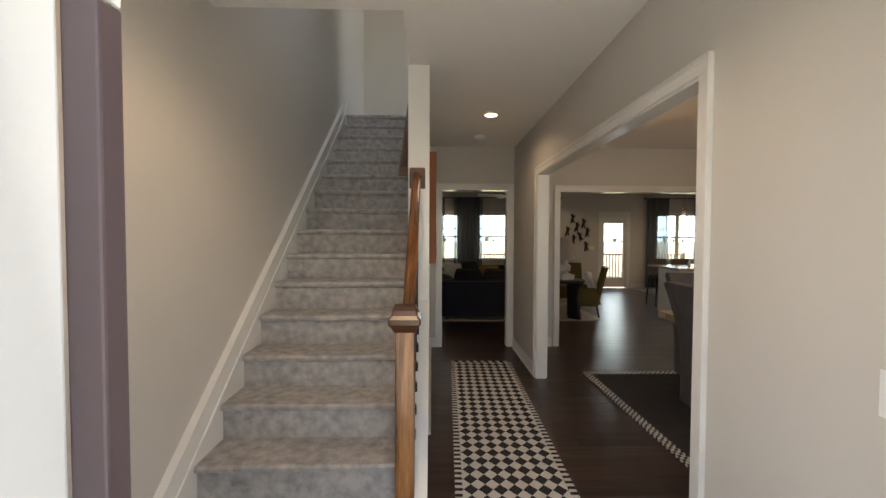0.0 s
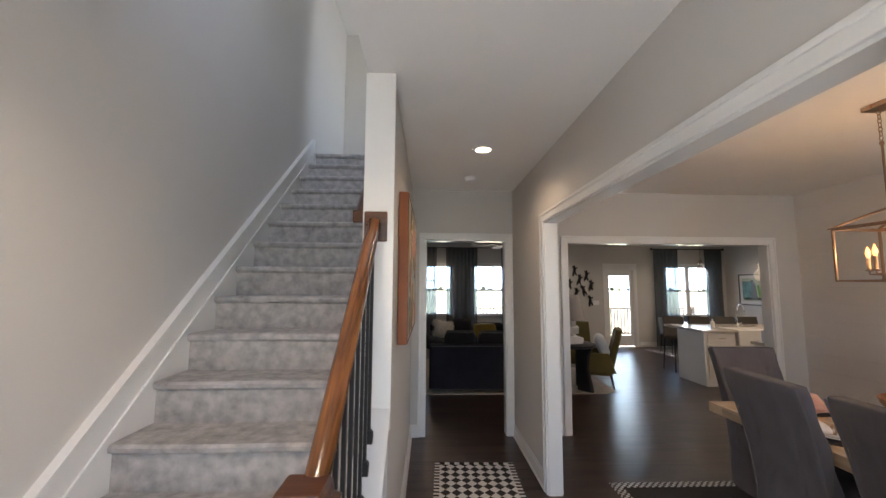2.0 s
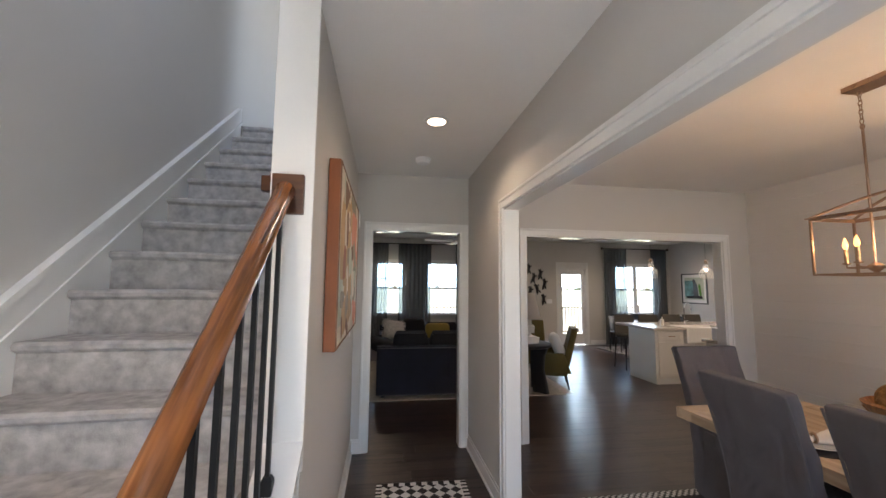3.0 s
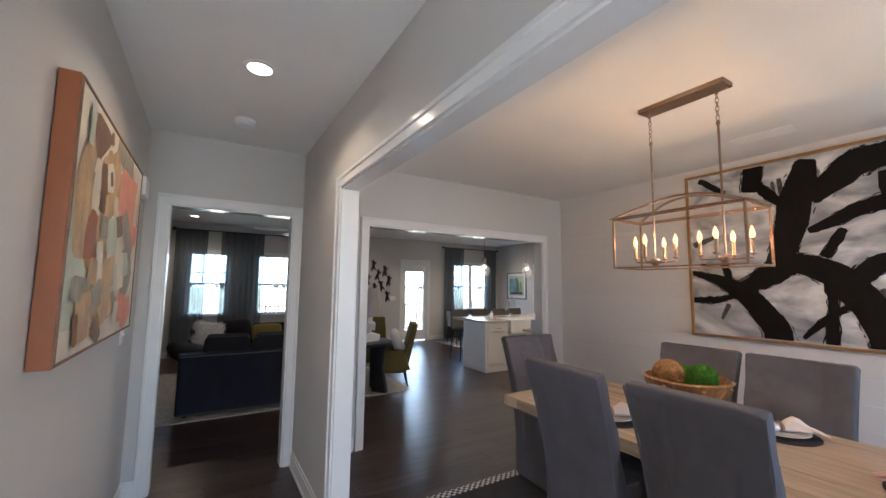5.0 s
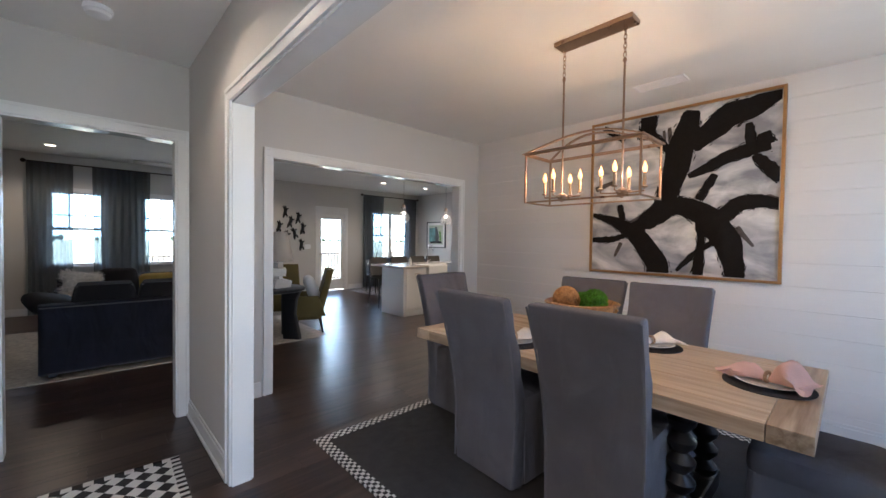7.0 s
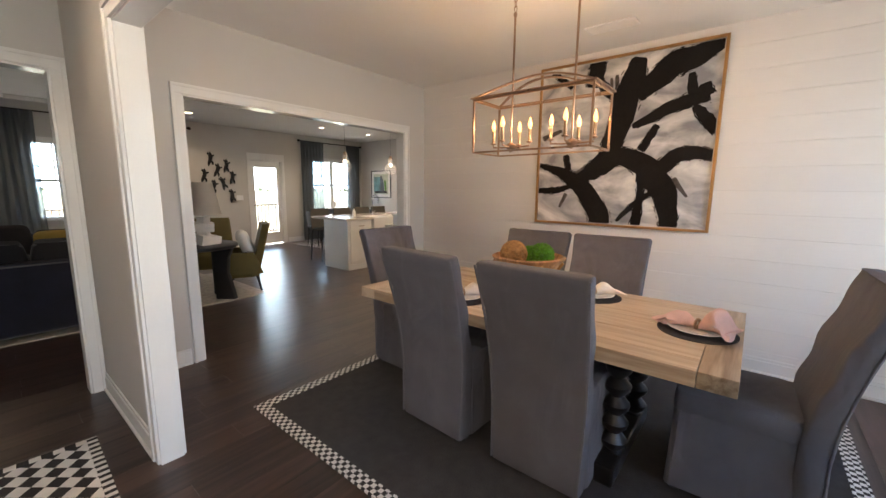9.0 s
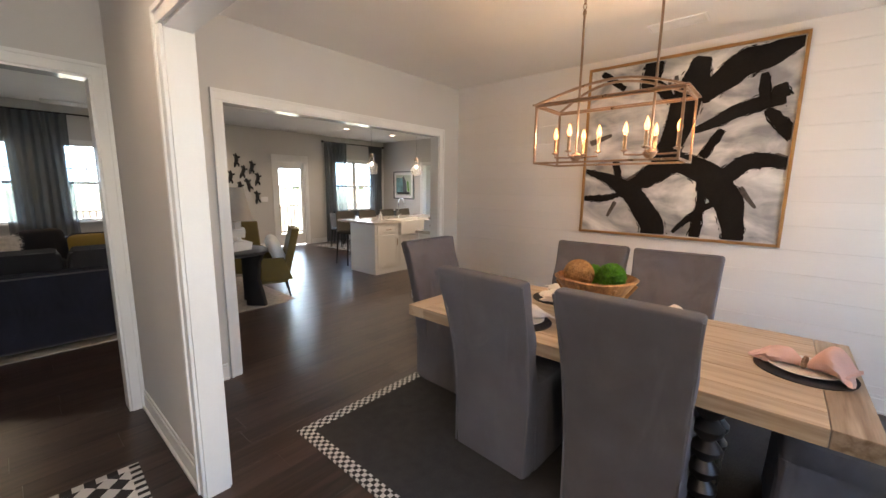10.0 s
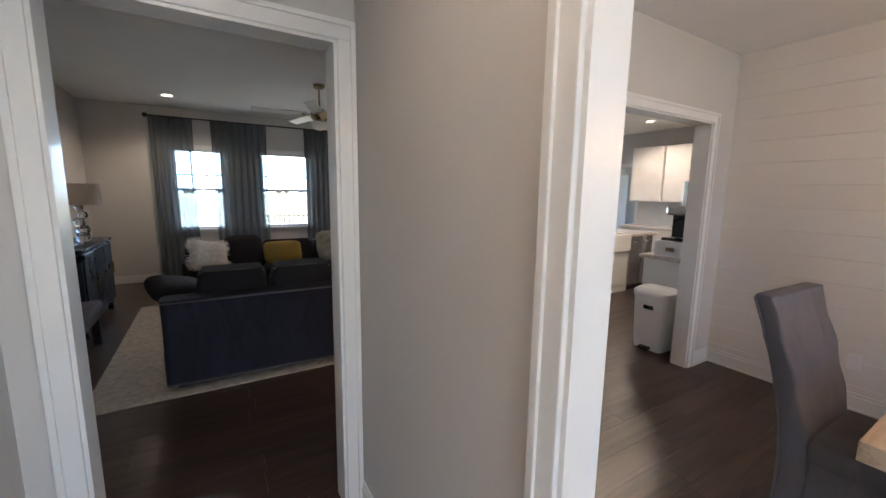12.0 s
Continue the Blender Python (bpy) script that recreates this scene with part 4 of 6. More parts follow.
def chandelier():
    x0, x1, y0, y1, zb, zt = 3.51, 3.82, 2.87, 3.61, 1.682, 2.0
    xm = (x0 + x1) / 2
    th = thing("chandelier", "brushed nickel lantern chandelier with lit candle bulbs over the table", "chandelier")
    t = 0.0055
    boxes("canopy", "nickel", th, (xm - 0.06, xm + 0.06, 2.97, 3.47, CE - 0.03, CE - 0.001), bev=0.003)
    for z in (zb, zt):
        for q in ((x0 - t, x0 + t, y0 - t, y1 + t), (x1 - t, x1 + t, y0 - t, y1 + t), (x0 + t, x1 - t, y0 - t, y0 + t), (x0 + t, x1 - t, y1 - t, y1 + t)):
            boxes("frame_bar", "nickel", th, (*q, z - t, z + t), bev=0.002)
    for q in ((x0 - 0.018, x0 + 0.012, y0 - 0.018, y1 + 0.018), (x1 - 0.012, x1 + 0.018, y0 - 0.018, y1 + 0.018), (x0 + 0.012, x1 - 0.012, y0 - 0.018, y0 + 0.012), (x0 + 0.012, x1 - 0.012, y1 - 0.012, y1 + 0.018)):
        boxes("top_rim", "nickel", th, (*q, zt + t, zt + t + 0.008), bev=0.002)
    for x in (x0, x1):
        for y in (y0, y1):
            boxes("frame_post", "nickel", th, (x - t, x + t, y - t, y + t, zb + t, zt - t))
        bm = bm_new()
        rings = []
        for i in range(15):
            y = y0 + (y1 - y0) * i / 14
            z = zt + 0.012 + 0.105 * math.sin(math.pi * i / 14)
            xx = x + (xm - x) * 0.75 * math.sin(math.pi * i / 14)
            rings.append([(xx + a, y, z + b) for a, b in ((-0.009, -0.005), (0.009, -0.005), (0.009, 0.005), (-0.009, 0.005))])
        loft(bm, rings)
        part("arch_bar", bm, "nickel", th, smooth=True)
    for cy in (3.03, 3.425):
        bm = bm_new()
        rod(bm, (xm, cy, zb + 0.055), (xm, cy, 2.50), 0.0065)
        lathe(bm, [(0.007, 0), (0.011, 0.006), (0.011, 0.02), (0.006, 0.028)], (xm, cy, 2.49), 10)
        part("stem", bm, "nickel", th)
        for i in range(7):
            bm = bm_new()
            z = 2.52 + 0.026 * i
            pts = [(xm + (0.009 * math.cos(u) if i % 2 else 0), cy + (0 if i % 2 else 0.009 * math.cos(u)), z + 0.016 + 0.018 * math.sin(u)) for u in [2 * math.pi * j / 10 for j in range(11)]]
            tube(bm, pts, 0.0025, 5)
            part("chain_link", bm, "nickel", th)
        bm = bm_new()
        lathe(bm, [(0.006, -0.03), (0.014, -0.02), (0.03, -0.005), (0.034, 0.012), (0.026, 0.02), (0.01, 0.03)], (xm, cy, zb + 0.035), 16)
        part("hub", bm, "nickel", th, smooth=True)
        for k in range(4):
            a = radians(4 + 90 * k)
            px, py = xm + 0.125 * math.cos(a), cy + 0.125 * math.sin(a)
            bm = bm_new()
            tube(bm, [(xm, cy, zb + 0.04), (xm + 0.05 * math.cos(a), cy + 0.05 * math.sin(a), zb + 0.036), (px, py, zb + 0.04), (px, py, zb + 0.06)], 0.005)
            arm = part("arm", bm, "nickel", th, smooth=True)
            bm = bm_new()
            lathe(bm, [(0.006, 0), (0.019, 0.006), (0.02, 0.01), (0.012, 0.014)], (px, py, zb + 0.055), 14)
            part("bobeche", bm, "nickel", arm, smooth=True)
            bm = bm_new()
            lathe(bm, [(0.0095, 0), (0.0095, 0.075), (0.006, 0.078)], (px, py, zb + 0.068), 12)
            part("candle_sleeve", bm, "candle", arm, smooth=True)
            bm = bm_new()
            lathe(bm, [(0.006, 0), (0.0115, 0.011), (0.0132, 0.022), (0.010, 0.037), (0.005, 0.052), (0.002, 0.061), (0.001, 0.066)], (px, py, zb + 0.146), 12)
            bulb = part("bulb", bm, "flame", arm, "lit flame-shaped bulb", smooth=True)
            bulb.visible_shadow = False
            lamp("bulb_lamp", "POINT", pose(px, py, zb + 0.172), BULB_W, (1.0, 0.60, 0.28), 0.012)


chandelier()


def frame_box(th, face, y0, y1, z0, z1, w, d, material):
    """Picture frame on a wall facing -x: four bars."""
    for q in ((y0, y0 + w, z0, z1), (y1 - w, y1, z0, z1), (y0 + w, y1 - w, z0, z0 + w), (y0 + w, y1 - w, z1 - w, z1)):
        boxes("frame_bar", material, th, (face - d, face, *q), bev=0.002)


def stroke(bm, pts, w, to, lift, seed, bristles=0, loose=None):
    """A brush stroke: a smooth ribbon with uneven edges and loose bristle marks.
    pts are (u, v) or (u, v, width) of the canvas, to() maps them into the room."""
    rnd = random.Random(seed)
    p = [Vector((q[0], q[1], q[2] if len(q) > 2 else w)) for q in pts]
    p = [p[0] * 2 - p[1], *p, p[-1] * 2 - p[-2]]
    mid = []
    for i in range(1, len(p) - 2):
        for j in range(26):
            t = j / 26
            a, b, c, d = p[i - 1], p[i], p[i + 1], p[i + 2]
            mid.append(0.5 * ((2 * b) + (c - a) * t + (2 * a - 5 * b + 4 * c - d) * t * t + (3 * b - a - 3 * c + d) * t ** 3))
    mid.append(p[-2])
    dirs = [(mid[min(i + 1, len(mid) - 1)] - mid[max(i - 1, 0)]).to_2d().normalized() for i in range(len(mid))]

    def ribbon(bm, rows, h):
        vs = [[bm.verts.new(to(min(max(s.x, 0.004), 0.996), min(max(s.y, 0.004), 0.996), h + (0.0008 if 0 < j < len(r) - 1 else 0))) for j, s in enumerate(r)] for r in rows]
        for a, b in zip(vs, vs[1:]):
            for j in range(len(a) - 1):
                bm.faces.new((a[j], a[j + 1], b[j + 1], b[j]))
    rows = []
    for i, q in enumerate(mid):
        n = Vector((-dirs[i].y, dirs[i].x))
        e = min(1, 0.8 + min(i, len(mid) - 1 - i) * 0.07)
        ww = max(q.z, 0.006) / 2 * e
        a, b = (ww * (1 + s * 0.05 * math.sin(i * 0.17 + seed) + rnd.uniform(-0.05, 0.03)) for s in (1, -1))
        c = q.to_2d()
        rows.append([c + n * a, c + n * a * 0.4, c - n * b * 0.4, c - n * b])
    ribbon(bm, rows, lift)
    for _ in range(bristles):
        k0 = rnd.randrange(len(mid))
        k1 = min(len(mid), k0 + rnd.randint(5, 16))
        side, off, th_ = rnd.choice((-1, 1)), rnd.uniform(0.98, 1.16), rnd.uniform(0.0012, 0.0035)
        rr = []
        for i in range(k0, k1):
            n = Vector((-dirs[i].y, dirs[i].x)) * side
            c = mid[i].to_2d() + n * (mid[i].z / 2 * off + 0.002 * math.sin(i * 0.6 + seed))
            f = th_ * math.sin(math.pi * (i - k0 + 0.5) / (k1 - k0))
            rr.append([c + n * f, c - n * f])
        if len(rr) > 1:
            ribbon(loose, rr, lift)


def big_painting():
    y0, y1, z0, z1 = 2.455, 4.015, 1.11, 2.665
    face = DX - 0.02
    th = thing("abstract_painting", "large black and grey abstract painting in a thin gold frame", "painting")
    frame_box(th, face, y0, y1, z0, z1, 0.022, 0.048, "gold")
    cv = boxes("canvas", "canvas", th, (face - 0.03, face, y0 + 0.023, y1 - 0.023, z0 + 0.023, z1 - 0.023), label="cloudy grey and white canvas")
    to = lambda u, v, h: (face - 0.0305 - h, y1 - 0.024 - u * (y1 - y0 - 0.048), z1 - 0.024 - v * (z1 - z0 - 0.048))
    strokes = [
        [(1.008, 0.008, 0.065), (0.886, 0.062, 0.115), (0.764, 0.097, 0.138), (0.67, 0.176, 0.115), (0.593, 0.236, 0.085)],
        [(0.6, 0.02, 0.085), (0.562, 0.149, 0.136), (0.521, 0.314, 0.150), (0.48, 0.483, 0.126), (0.427, 0.609, 0.121), (0.336, 0.688, 0.111)],
        [(0.363, -0.01, 0.100), (0.332, 0.15, 0.085)],
        [(0.347, 0.072, 0.045), (0.397, 0.147, 0.050), (0.47, 0.238, 0.045)],
        [(0.067, 0.017, 0.033), (0.207, 0.133, 0.027)],
        [(0.582, 0.41, 0.035), (0.703, 0.357, 0.061), (0.83, 0.301, 0.070), (0.957, 0.279, 0.070)],
        [(0.926, 0.213, 0.061), (0.946, 0.28, 0.065)],
        [(0.864, 0.149, 0.038), (0.881, 0.312, 0.040)],
        [(0.89, 0.326, 0.038), (0.962, 0.415, 0.061), (1.01, 0.47, 0.055)],
        [(0.717, 0.41, 0.035), (0.638, 0.553, 0.045)],
        [(0.483, 0.573, 0.100), (0.609, 0.605, 0.121), (0.712, 0.691, 0.136), (0.778, 0.799, 0.136), (0.808, 0.904, 0.106), (0.818, 1.01, 0.091)],
        [(0.73, 0.691, 0.085), (0.807, 0.605, 0.085), (0.88, 0.578, 0.080), (0.945, 0.584, 0.065), (1.01, 0.596, 0.040)],
        [(-0.01, 0.615, 0.020), (0.098, 0.648, 0.050), (0.223, 0.706, 0.091), (0.339, 0.813, 0.121), (0.414, 0.932, 0.131), (0.435, 1.01, 0.131)],
        [(0.268, 0.71, 0.061), (0.391, 0.66, 0.096), (0.495, 0.587, 0.100)],
        [(-0.003, 0.793, 0.035), (0.124, 0.79, 0.038), (0.225, 0.765, 0.026)],
        [(0.647, 0.684, 0.040), (0.656, 0.819, 0.040), (0.639, 0.999, 0.055)],
        [(0.532, 0.977, 0.023), (0.646, 0.851, 0.030), (0.759, 0.775, 0.026)],
        [(0.185, 0.556, 0.035), (0.21, 0.665, 0.035)],
    ]
    streaks = [
        [(0.474, 0.097, 0.023), (0.487, 0.258, 0.023)],
        [(0.443, 0.109, 0.017), (0.452, 0.217, 0.017)],
        [(0.199, 0.81, 0.029), (0.157, 0.905, 0.017)],
        [(0.82, 0.716, 0.034), (0.898, 0.822, 0.014)],
        [(0.018, 0.441, 0.04), (0.149, 0.397, 0.023)],
        [(0.934, 0.569, 0.074), (1.01, 0.607, 0.063)],
        [(0.342, 0.688, 0.131), (0.206, 0.717, 0.057)],
        [(0.592, 0.273, 0.029), (0.534, 0.47, 0.026)],
    ]
    for i, pts in enumerate(streaks):
        bm = bm_new()
        stroke(bm, pts, 1.0, to, 0.0002 + 0.0001 * i, i + 40)
        part("dry_stroke", bm, "dry", cv, "thin umber dry-brush stroke")
    loose = bm_new()
    for i, pts in enumerate(strokes):
        bm = bm_new()
        stroke(bm, pts, 1.0, to, 0.0012 + 0.0004 * i, i, bristles=26, loose=loose)
        part("brush_stroke", bm, "ink", cv)
    part("bristle_texture", loose, "ink", cv, kind="stuff")


big_painting()


def small_painting():
    y0, y1, z0, z1, d = 3.64, 4.98, 1.285, 2.22, 0.06
    th = thing("hall_painting", "deep rust-edged abstract painting in tan and coral", "painting")
    boxes("stretcher", "rust", th, (HX1 + 0.004, HX1 + d, y0, y1, z0, z1), bev=0.003)
    boxes("frame_edge", "umber", th, (HX1 + d, HX1 + d + 0.006, y0 + 0.006, y0 + 0.014, z0 + 0.006, z1 - 0.006), (HX1 + d, HX1 + d + 0.006, y1 - 0.014, y1 - 0.006, z0 + 0.006, z1 - 0.006), (HX1 + d, HX1 + d + 0.006, y0 + 0.014, y1 - 0.014, z0 + 0.006, z0 + 0.014), (HX1 + d, HX1 + d + 0.006, y0 + 0.014, y1 - 0.014, z1 - 0.014, z1 - 0.006))
    cv = boxes("canvas", "cream", th, (HX1 + d, HX1 + d + 0.002, y0 + 0.015, y1 - 0.015, z0 + 0.015, z1 - 0.015))
    to = lambda u, v, h: (HX1 + d + 0.0022 + h, y0 + 0.016 + u * (y1 - y0 - 0.032), z1 - 0.016 - v * (z1 - z0 - 0.032))
    patches = [
        ([(0.10, 0.30, 0.16), (0.08, 0.90, 0.20)], "sage_p"),
        ([(0.78, 0.10, 0.36), (0.78, 0.30, 0.40), (0.80, 0.52, 0.30)], "coral"),
        ([(0.44, 0.14, 0.22), (0.32, 0.40, 0.30), (0.30, 0.68, 0.30)], "tan"),
        ([(0.60, 0.20, 0.18), (0.56, 0.45, 0.24), (0.58, 0.62, 0.30)], "cream"),
        ([(0.74, 0.52, 0.18), (0.80, 0.66, 0.22), (0.70, 0.80, 0.20)], "olive_p"),
        ([(0.62, 0.66, 0.26), (0.62, 0.80, 0.26)], "sage_p"),
        ([(0.30, 0.74, 0.26), (0.34, 0.92, 0.28)], "tan"),
        ([(0.52, 0.78, 0.22), (0.54, 0.90, 0.24)], "olive_p"),
        ([(0.82, 0.86, 0.20), (0.90, 0.97, 0.22)], "coral"),
        ([(0.034, 0.449, 0.227), (0.026, 0.742, 0.265), (0.027, 0.898, 0.151)], "sage_p"),
        ([(0.593, 0.111, 0.227), (0.668, 0.206, 0.341), (0.702, 0.349, 0.302)], "coral"),
        ([(0.934, 0.093, 0.067), (0.896, 0.376, 0.067)], "cream"),
        ([(0.438, 0.04, 0.117), (0.57, 0.054, 0.151), (0.756, 0.06, 0.129)], "olive_p"),
        ([(0.178, 0.151, 0.126), (0.121, 0.293, 0.174), (0.111, 0.46, 0.190), (0.111, 0.638, 0.126)], "tan"),
        ([(0.162, 0.279, 0.151), (0.158, 0.461, 0.151)], "tan"),
        ([(0.227, 0.21, 0.126), (0.203, 0.364, 0.129), (0.213, 0.449, 0.117)], "cream"),
        ([(0.211, 0.428, 0.098), (0.186, 0.55, 0.129), (0.188, 0.633, 0.117)], "rust"),
        ([(0.254, 0.038, 0.129), (0.248, 0.095, 0.250), (0.289, 0.137, 0.227)], "umber"),
        ([(0.385, 0.109, 0.151), (0.452, 0.203, 0.151), (0.455, 0.295, 0.129)], "tan"),
        ([(0.344, 0.177, 0.146), (0.373, 0.236, 0.190), (0.389, 0.3, 0.136)], "cream"),
        ([(0.37, 0.207, 0.067), (0.396, 0.268, 0.077)], "umber"),
        ([(0.279, 0.201, 0.077), (0.3, 0.314, 0.088), (0.299, 0.42, 0.107)], "umber"),
        ([(0.368, 0.319, 0.129), (0.388, 0.413, 0.166)], "tan"),
        ([(0.344, 0.422, 0.098), (0.362, 0.527, 0.117)], "olive_p"),
        ([(0.553, 0.379, 0.126), (0.585, 0.485, 0.117)], "umber"),
        ([(0.453, 0.413, 0.126), (0.472, 0.526, 0.166), (0.466, 0.591, 0.146)], "sage_p"),
        ([(0.632, 0.348, 0.107), (0.748, 0.462, 0.129), (0.829, 0.578, 0.126)], "olive_p"),
        ([(0.735, 0.554, 0.117), (0.748, 0.688, 0.136)], "sage_p"),
        ([(0.642, 0.563, 0.107), (0.664, 0.759, 0.151)], "cream"),
        ([(0.443, 0.605, 0.190), (0.482, 0.754, 0.205)], "tan"),
        ([(0.547, 0.624, 0.048), (0.572, 0.757, 0.058)], "sage_p"),
        ([(0.266, 0.628, 0.129), (0.253, 0.737, 0.136)], "tan"),
        ([(0.295, 0.547, 0.077), (0.326, 0.727, 0.077)], "cream"),
        ([(0.127, 0.706, 0.146), (0.118, 0.801, 0.151)], "olive_p"),
        ([(0.194, 0.767, 0.190), (0.197, 0.877, 0.174), (0.203, 0.958, 0.126)], "tan"),
        ([(0.28, 0.738, 0.146), (0.347, 0.841, 0.174)], "olive_p"),
        ([(0.418, 0.764, 0.166), (0.471, 0.902, 0.174)], "tan"),
        ([(0.358, 0.91, 0.136), (0.312, 0.968, 0.129)], "umber"),
        ([(0.731, 0.79, 0.190), (0.709, 0.945, 0.190)], "coral"),
        ([(0.622, 0.826, 0.077), (0.621, 0.933, 0.077)], "cream"),
        ([(0.104, 0.847, 0.038), (0.12, 0.969, 0.038)], "umber"),
        ([(0.092, 0.02, 0.038), (0.096, 0.199, 0.038)], "sage_p"),
    ]
    marks = {}
    for i, (pts, mt) in enumerate(patches):
        bm = bm_new()
        loose = marks.setdefault(mt, bm_new())
        stroke(bm, pts, 1.0, to, 0.0002 * (i + 1), 40 + i, bristles=18, loose=loose)
        part("paint_patch", bm, mt, cv)
    for mt, loose in marks.items():
        part("paint_texture", loose, mt, cv, kind="stuff")


small_painting()


def plate_cover(name, m, w, h, label, toggles=1):
    th = thing(name, label, "wall plate", m)
    boxes("cover", "plastic", th, (-w / 2, w / 2, -0.006, 0, -h / 2, h / 2), bev=0.002)
    for i in range(toggles):
        x = (i - (toggles - 1) / 2) * 0.046
        boxes("toggle", "plastic", th, (x - 0.006, x + 0.006, -0.016, -0.006, -0.006, 0.014), bev=0.001)


plate_cover("light_switch", pose(LX, 1.740, 1.209, 0, 0, 90), 0.118, 0.118, "white double toggle switch plate on the grey wall", 2)
plate_cover("light_switch", pose(HX1, 5.18, 1.22, 0, 0, 90), 0.075, 0.118, "white switch plate on the hall wall", 1)
plate_cover("light_switch", pose(RX0, 1.27, 1.12, 0, 0, -90), 0.118, 0.118, "white double switch plate beside the opening", 2)
plate_cover("wall_outlet", pose(DX - 0.02, 4.71, 0.36, 0, 0, -90), 0.075, 0.118, "white outlet plate low on the shiplap wall", 0)
plate_cover("light_switch", pose(5.62, EY, 1.2, 0, 0, 0), 0.165, 0.118, "white switch plate beside the rear door", 3)
ch = thing("door_chime", "white chime box on the hall wall", "chime")
boxes("housing", "plastic", ch, (HX1, HX1 + 0.055, 5.22, 5.40, 2.13, 2.26), bev=0.008)

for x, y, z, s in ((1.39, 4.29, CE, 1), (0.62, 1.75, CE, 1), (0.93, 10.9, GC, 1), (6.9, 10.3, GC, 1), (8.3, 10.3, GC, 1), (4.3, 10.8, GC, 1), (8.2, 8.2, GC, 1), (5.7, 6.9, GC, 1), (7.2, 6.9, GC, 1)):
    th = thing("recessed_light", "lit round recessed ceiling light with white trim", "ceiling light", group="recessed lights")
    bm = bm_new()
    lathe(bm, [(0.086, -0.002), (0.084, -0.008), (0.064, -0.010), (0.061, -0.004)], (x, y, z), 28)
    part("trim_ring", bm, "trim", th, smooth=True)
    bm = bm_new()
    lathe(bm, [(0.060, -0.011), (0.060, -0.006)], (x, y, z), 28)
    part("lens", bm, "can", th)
sd = thing("smoke_detector", "white round smoke detector on the hall ceiling", "smoke detector", pose(1.38, 5.1, CE))
bm = bm_new()
lathe(bm, [(0.045, -0.05), (0.055, -0.046), (0.062, -0.03), (0.068, -0.028), (0.068, -0.002)], k=24)
part("case", bm, "plastic", sd, smooth=True)
vt = thing("ceiling_vent", "white slotted air vent in the dining ceiling", "vent", pose(4.80, 3.20, CE))
boxes("frame", "plastic", vt, (-0.08, -0.065, -0.19, 0.19, -0.01, -0.001), (0.065, 0.08, -0.19, 0.19, -0.01, -0.001), (-0.065, 0.065, -0.19, -0.175, -0.01, -0.001), (-0.065, 0.065, 0.175, 0.19, -0.01, -0.001))
# black sheet standing in for the shade in the duct behind the slats
boxes("backing", "blackpl", vt, (-0.065, 0.065, -0.175, 0.175, -0.002, -0.001))
for i in range(8):
    x = -0.056 + i * 0.016
    boxes("slat", "plastic", vt, (x - 0.005, x + 0.004, -0.175, 0.175, -0.008, -0.003))

# ---- living area ----


def curtain(a0, a1, y, z0, z1, waves, seed):
    th = thing("curtain", "sheer slate-blue curtain hanging in folds to the floor", "curtain", group="sheer curtains")
    rnd = random.Random(seed)
    ph = rnd.uniform(0, 6)
    bm = bm_new()
    nx, nz = waves * 10, 10
    grid = []
    for j in range(nz + 1):
        z = z0 + (z1 - z0) * j / nz
        amp = 0.028 + 0.012 * math.sin(3 * j + ph)
        row = []
        for i in range(nx + 1):
            t = i / nx
            x = a0 + (a1 - a0) * (t + 0.012 * math.sin(9 * t + 0.4 * j))
            row.append((x, y + amp * math.sin(2 * math.pi * waves * t + ph) + 0.01 * math.sin(5 * t + j * 0.5), z))
        grid.append(row)
    vs = [[bm.verts.new(p) for p in r] for r in grid]
    for a, b in zip(vs, vs[1:]):
        for i in range(nx):
            bm.faces.new((a[i], a[i + 1], b[i + 1], b[i]))
    part("panel", bm, "sheer", th, smooth=True)


def curtain_rod(a0, a1, y, z):
    th = thing("curtain_rod", "dark bronze curtain rod with round finials", "curtain rod")
    bm = bm_new()
    rod(bm, (a0, y, z), (a1, y, z), 0.012)
    part("pole", bm, "bronze", th, smooth=True)
    for x in (a0, a1):
        bm = bm_new()
        sphere(bm, (x, y, z), 0.035, 14, 10)
        part("finial", bm, "bronze", th, smooth=True)
    for x in (a0 + 0.06, (a0 + a1) / 2, a1 - 0.06):
        boxes("bracket", "bronze", th, (x - 0.008, x + 0.008, y, EY, z - 0.012, z + 0.012))


RODZ = 2.69
curtain_rod(0.56, 4.62, EY - 0.11, RODZ)
for i, (a0, a1) in enumerate(((0.60, 1.18), (1.44, 2.30), (2.95, 3.52), (4.20, 4.56))):
    curtain(a0, a1, EY - 0.11, 0.02, RODZ + 0.01, 8 if a1 - a0 > 0.7 else 6, i)
curtain_rod(7.18, 9.24, EY - 0.11, RODZ + 0.01)
for i, (a0, a1) in enumerate(((7.22, 7.92), (8.70, 9.2))):
    curtain(a0, a1, EY - 0.11, 0.02, RODZ + 0.02, 7, 10 + i)


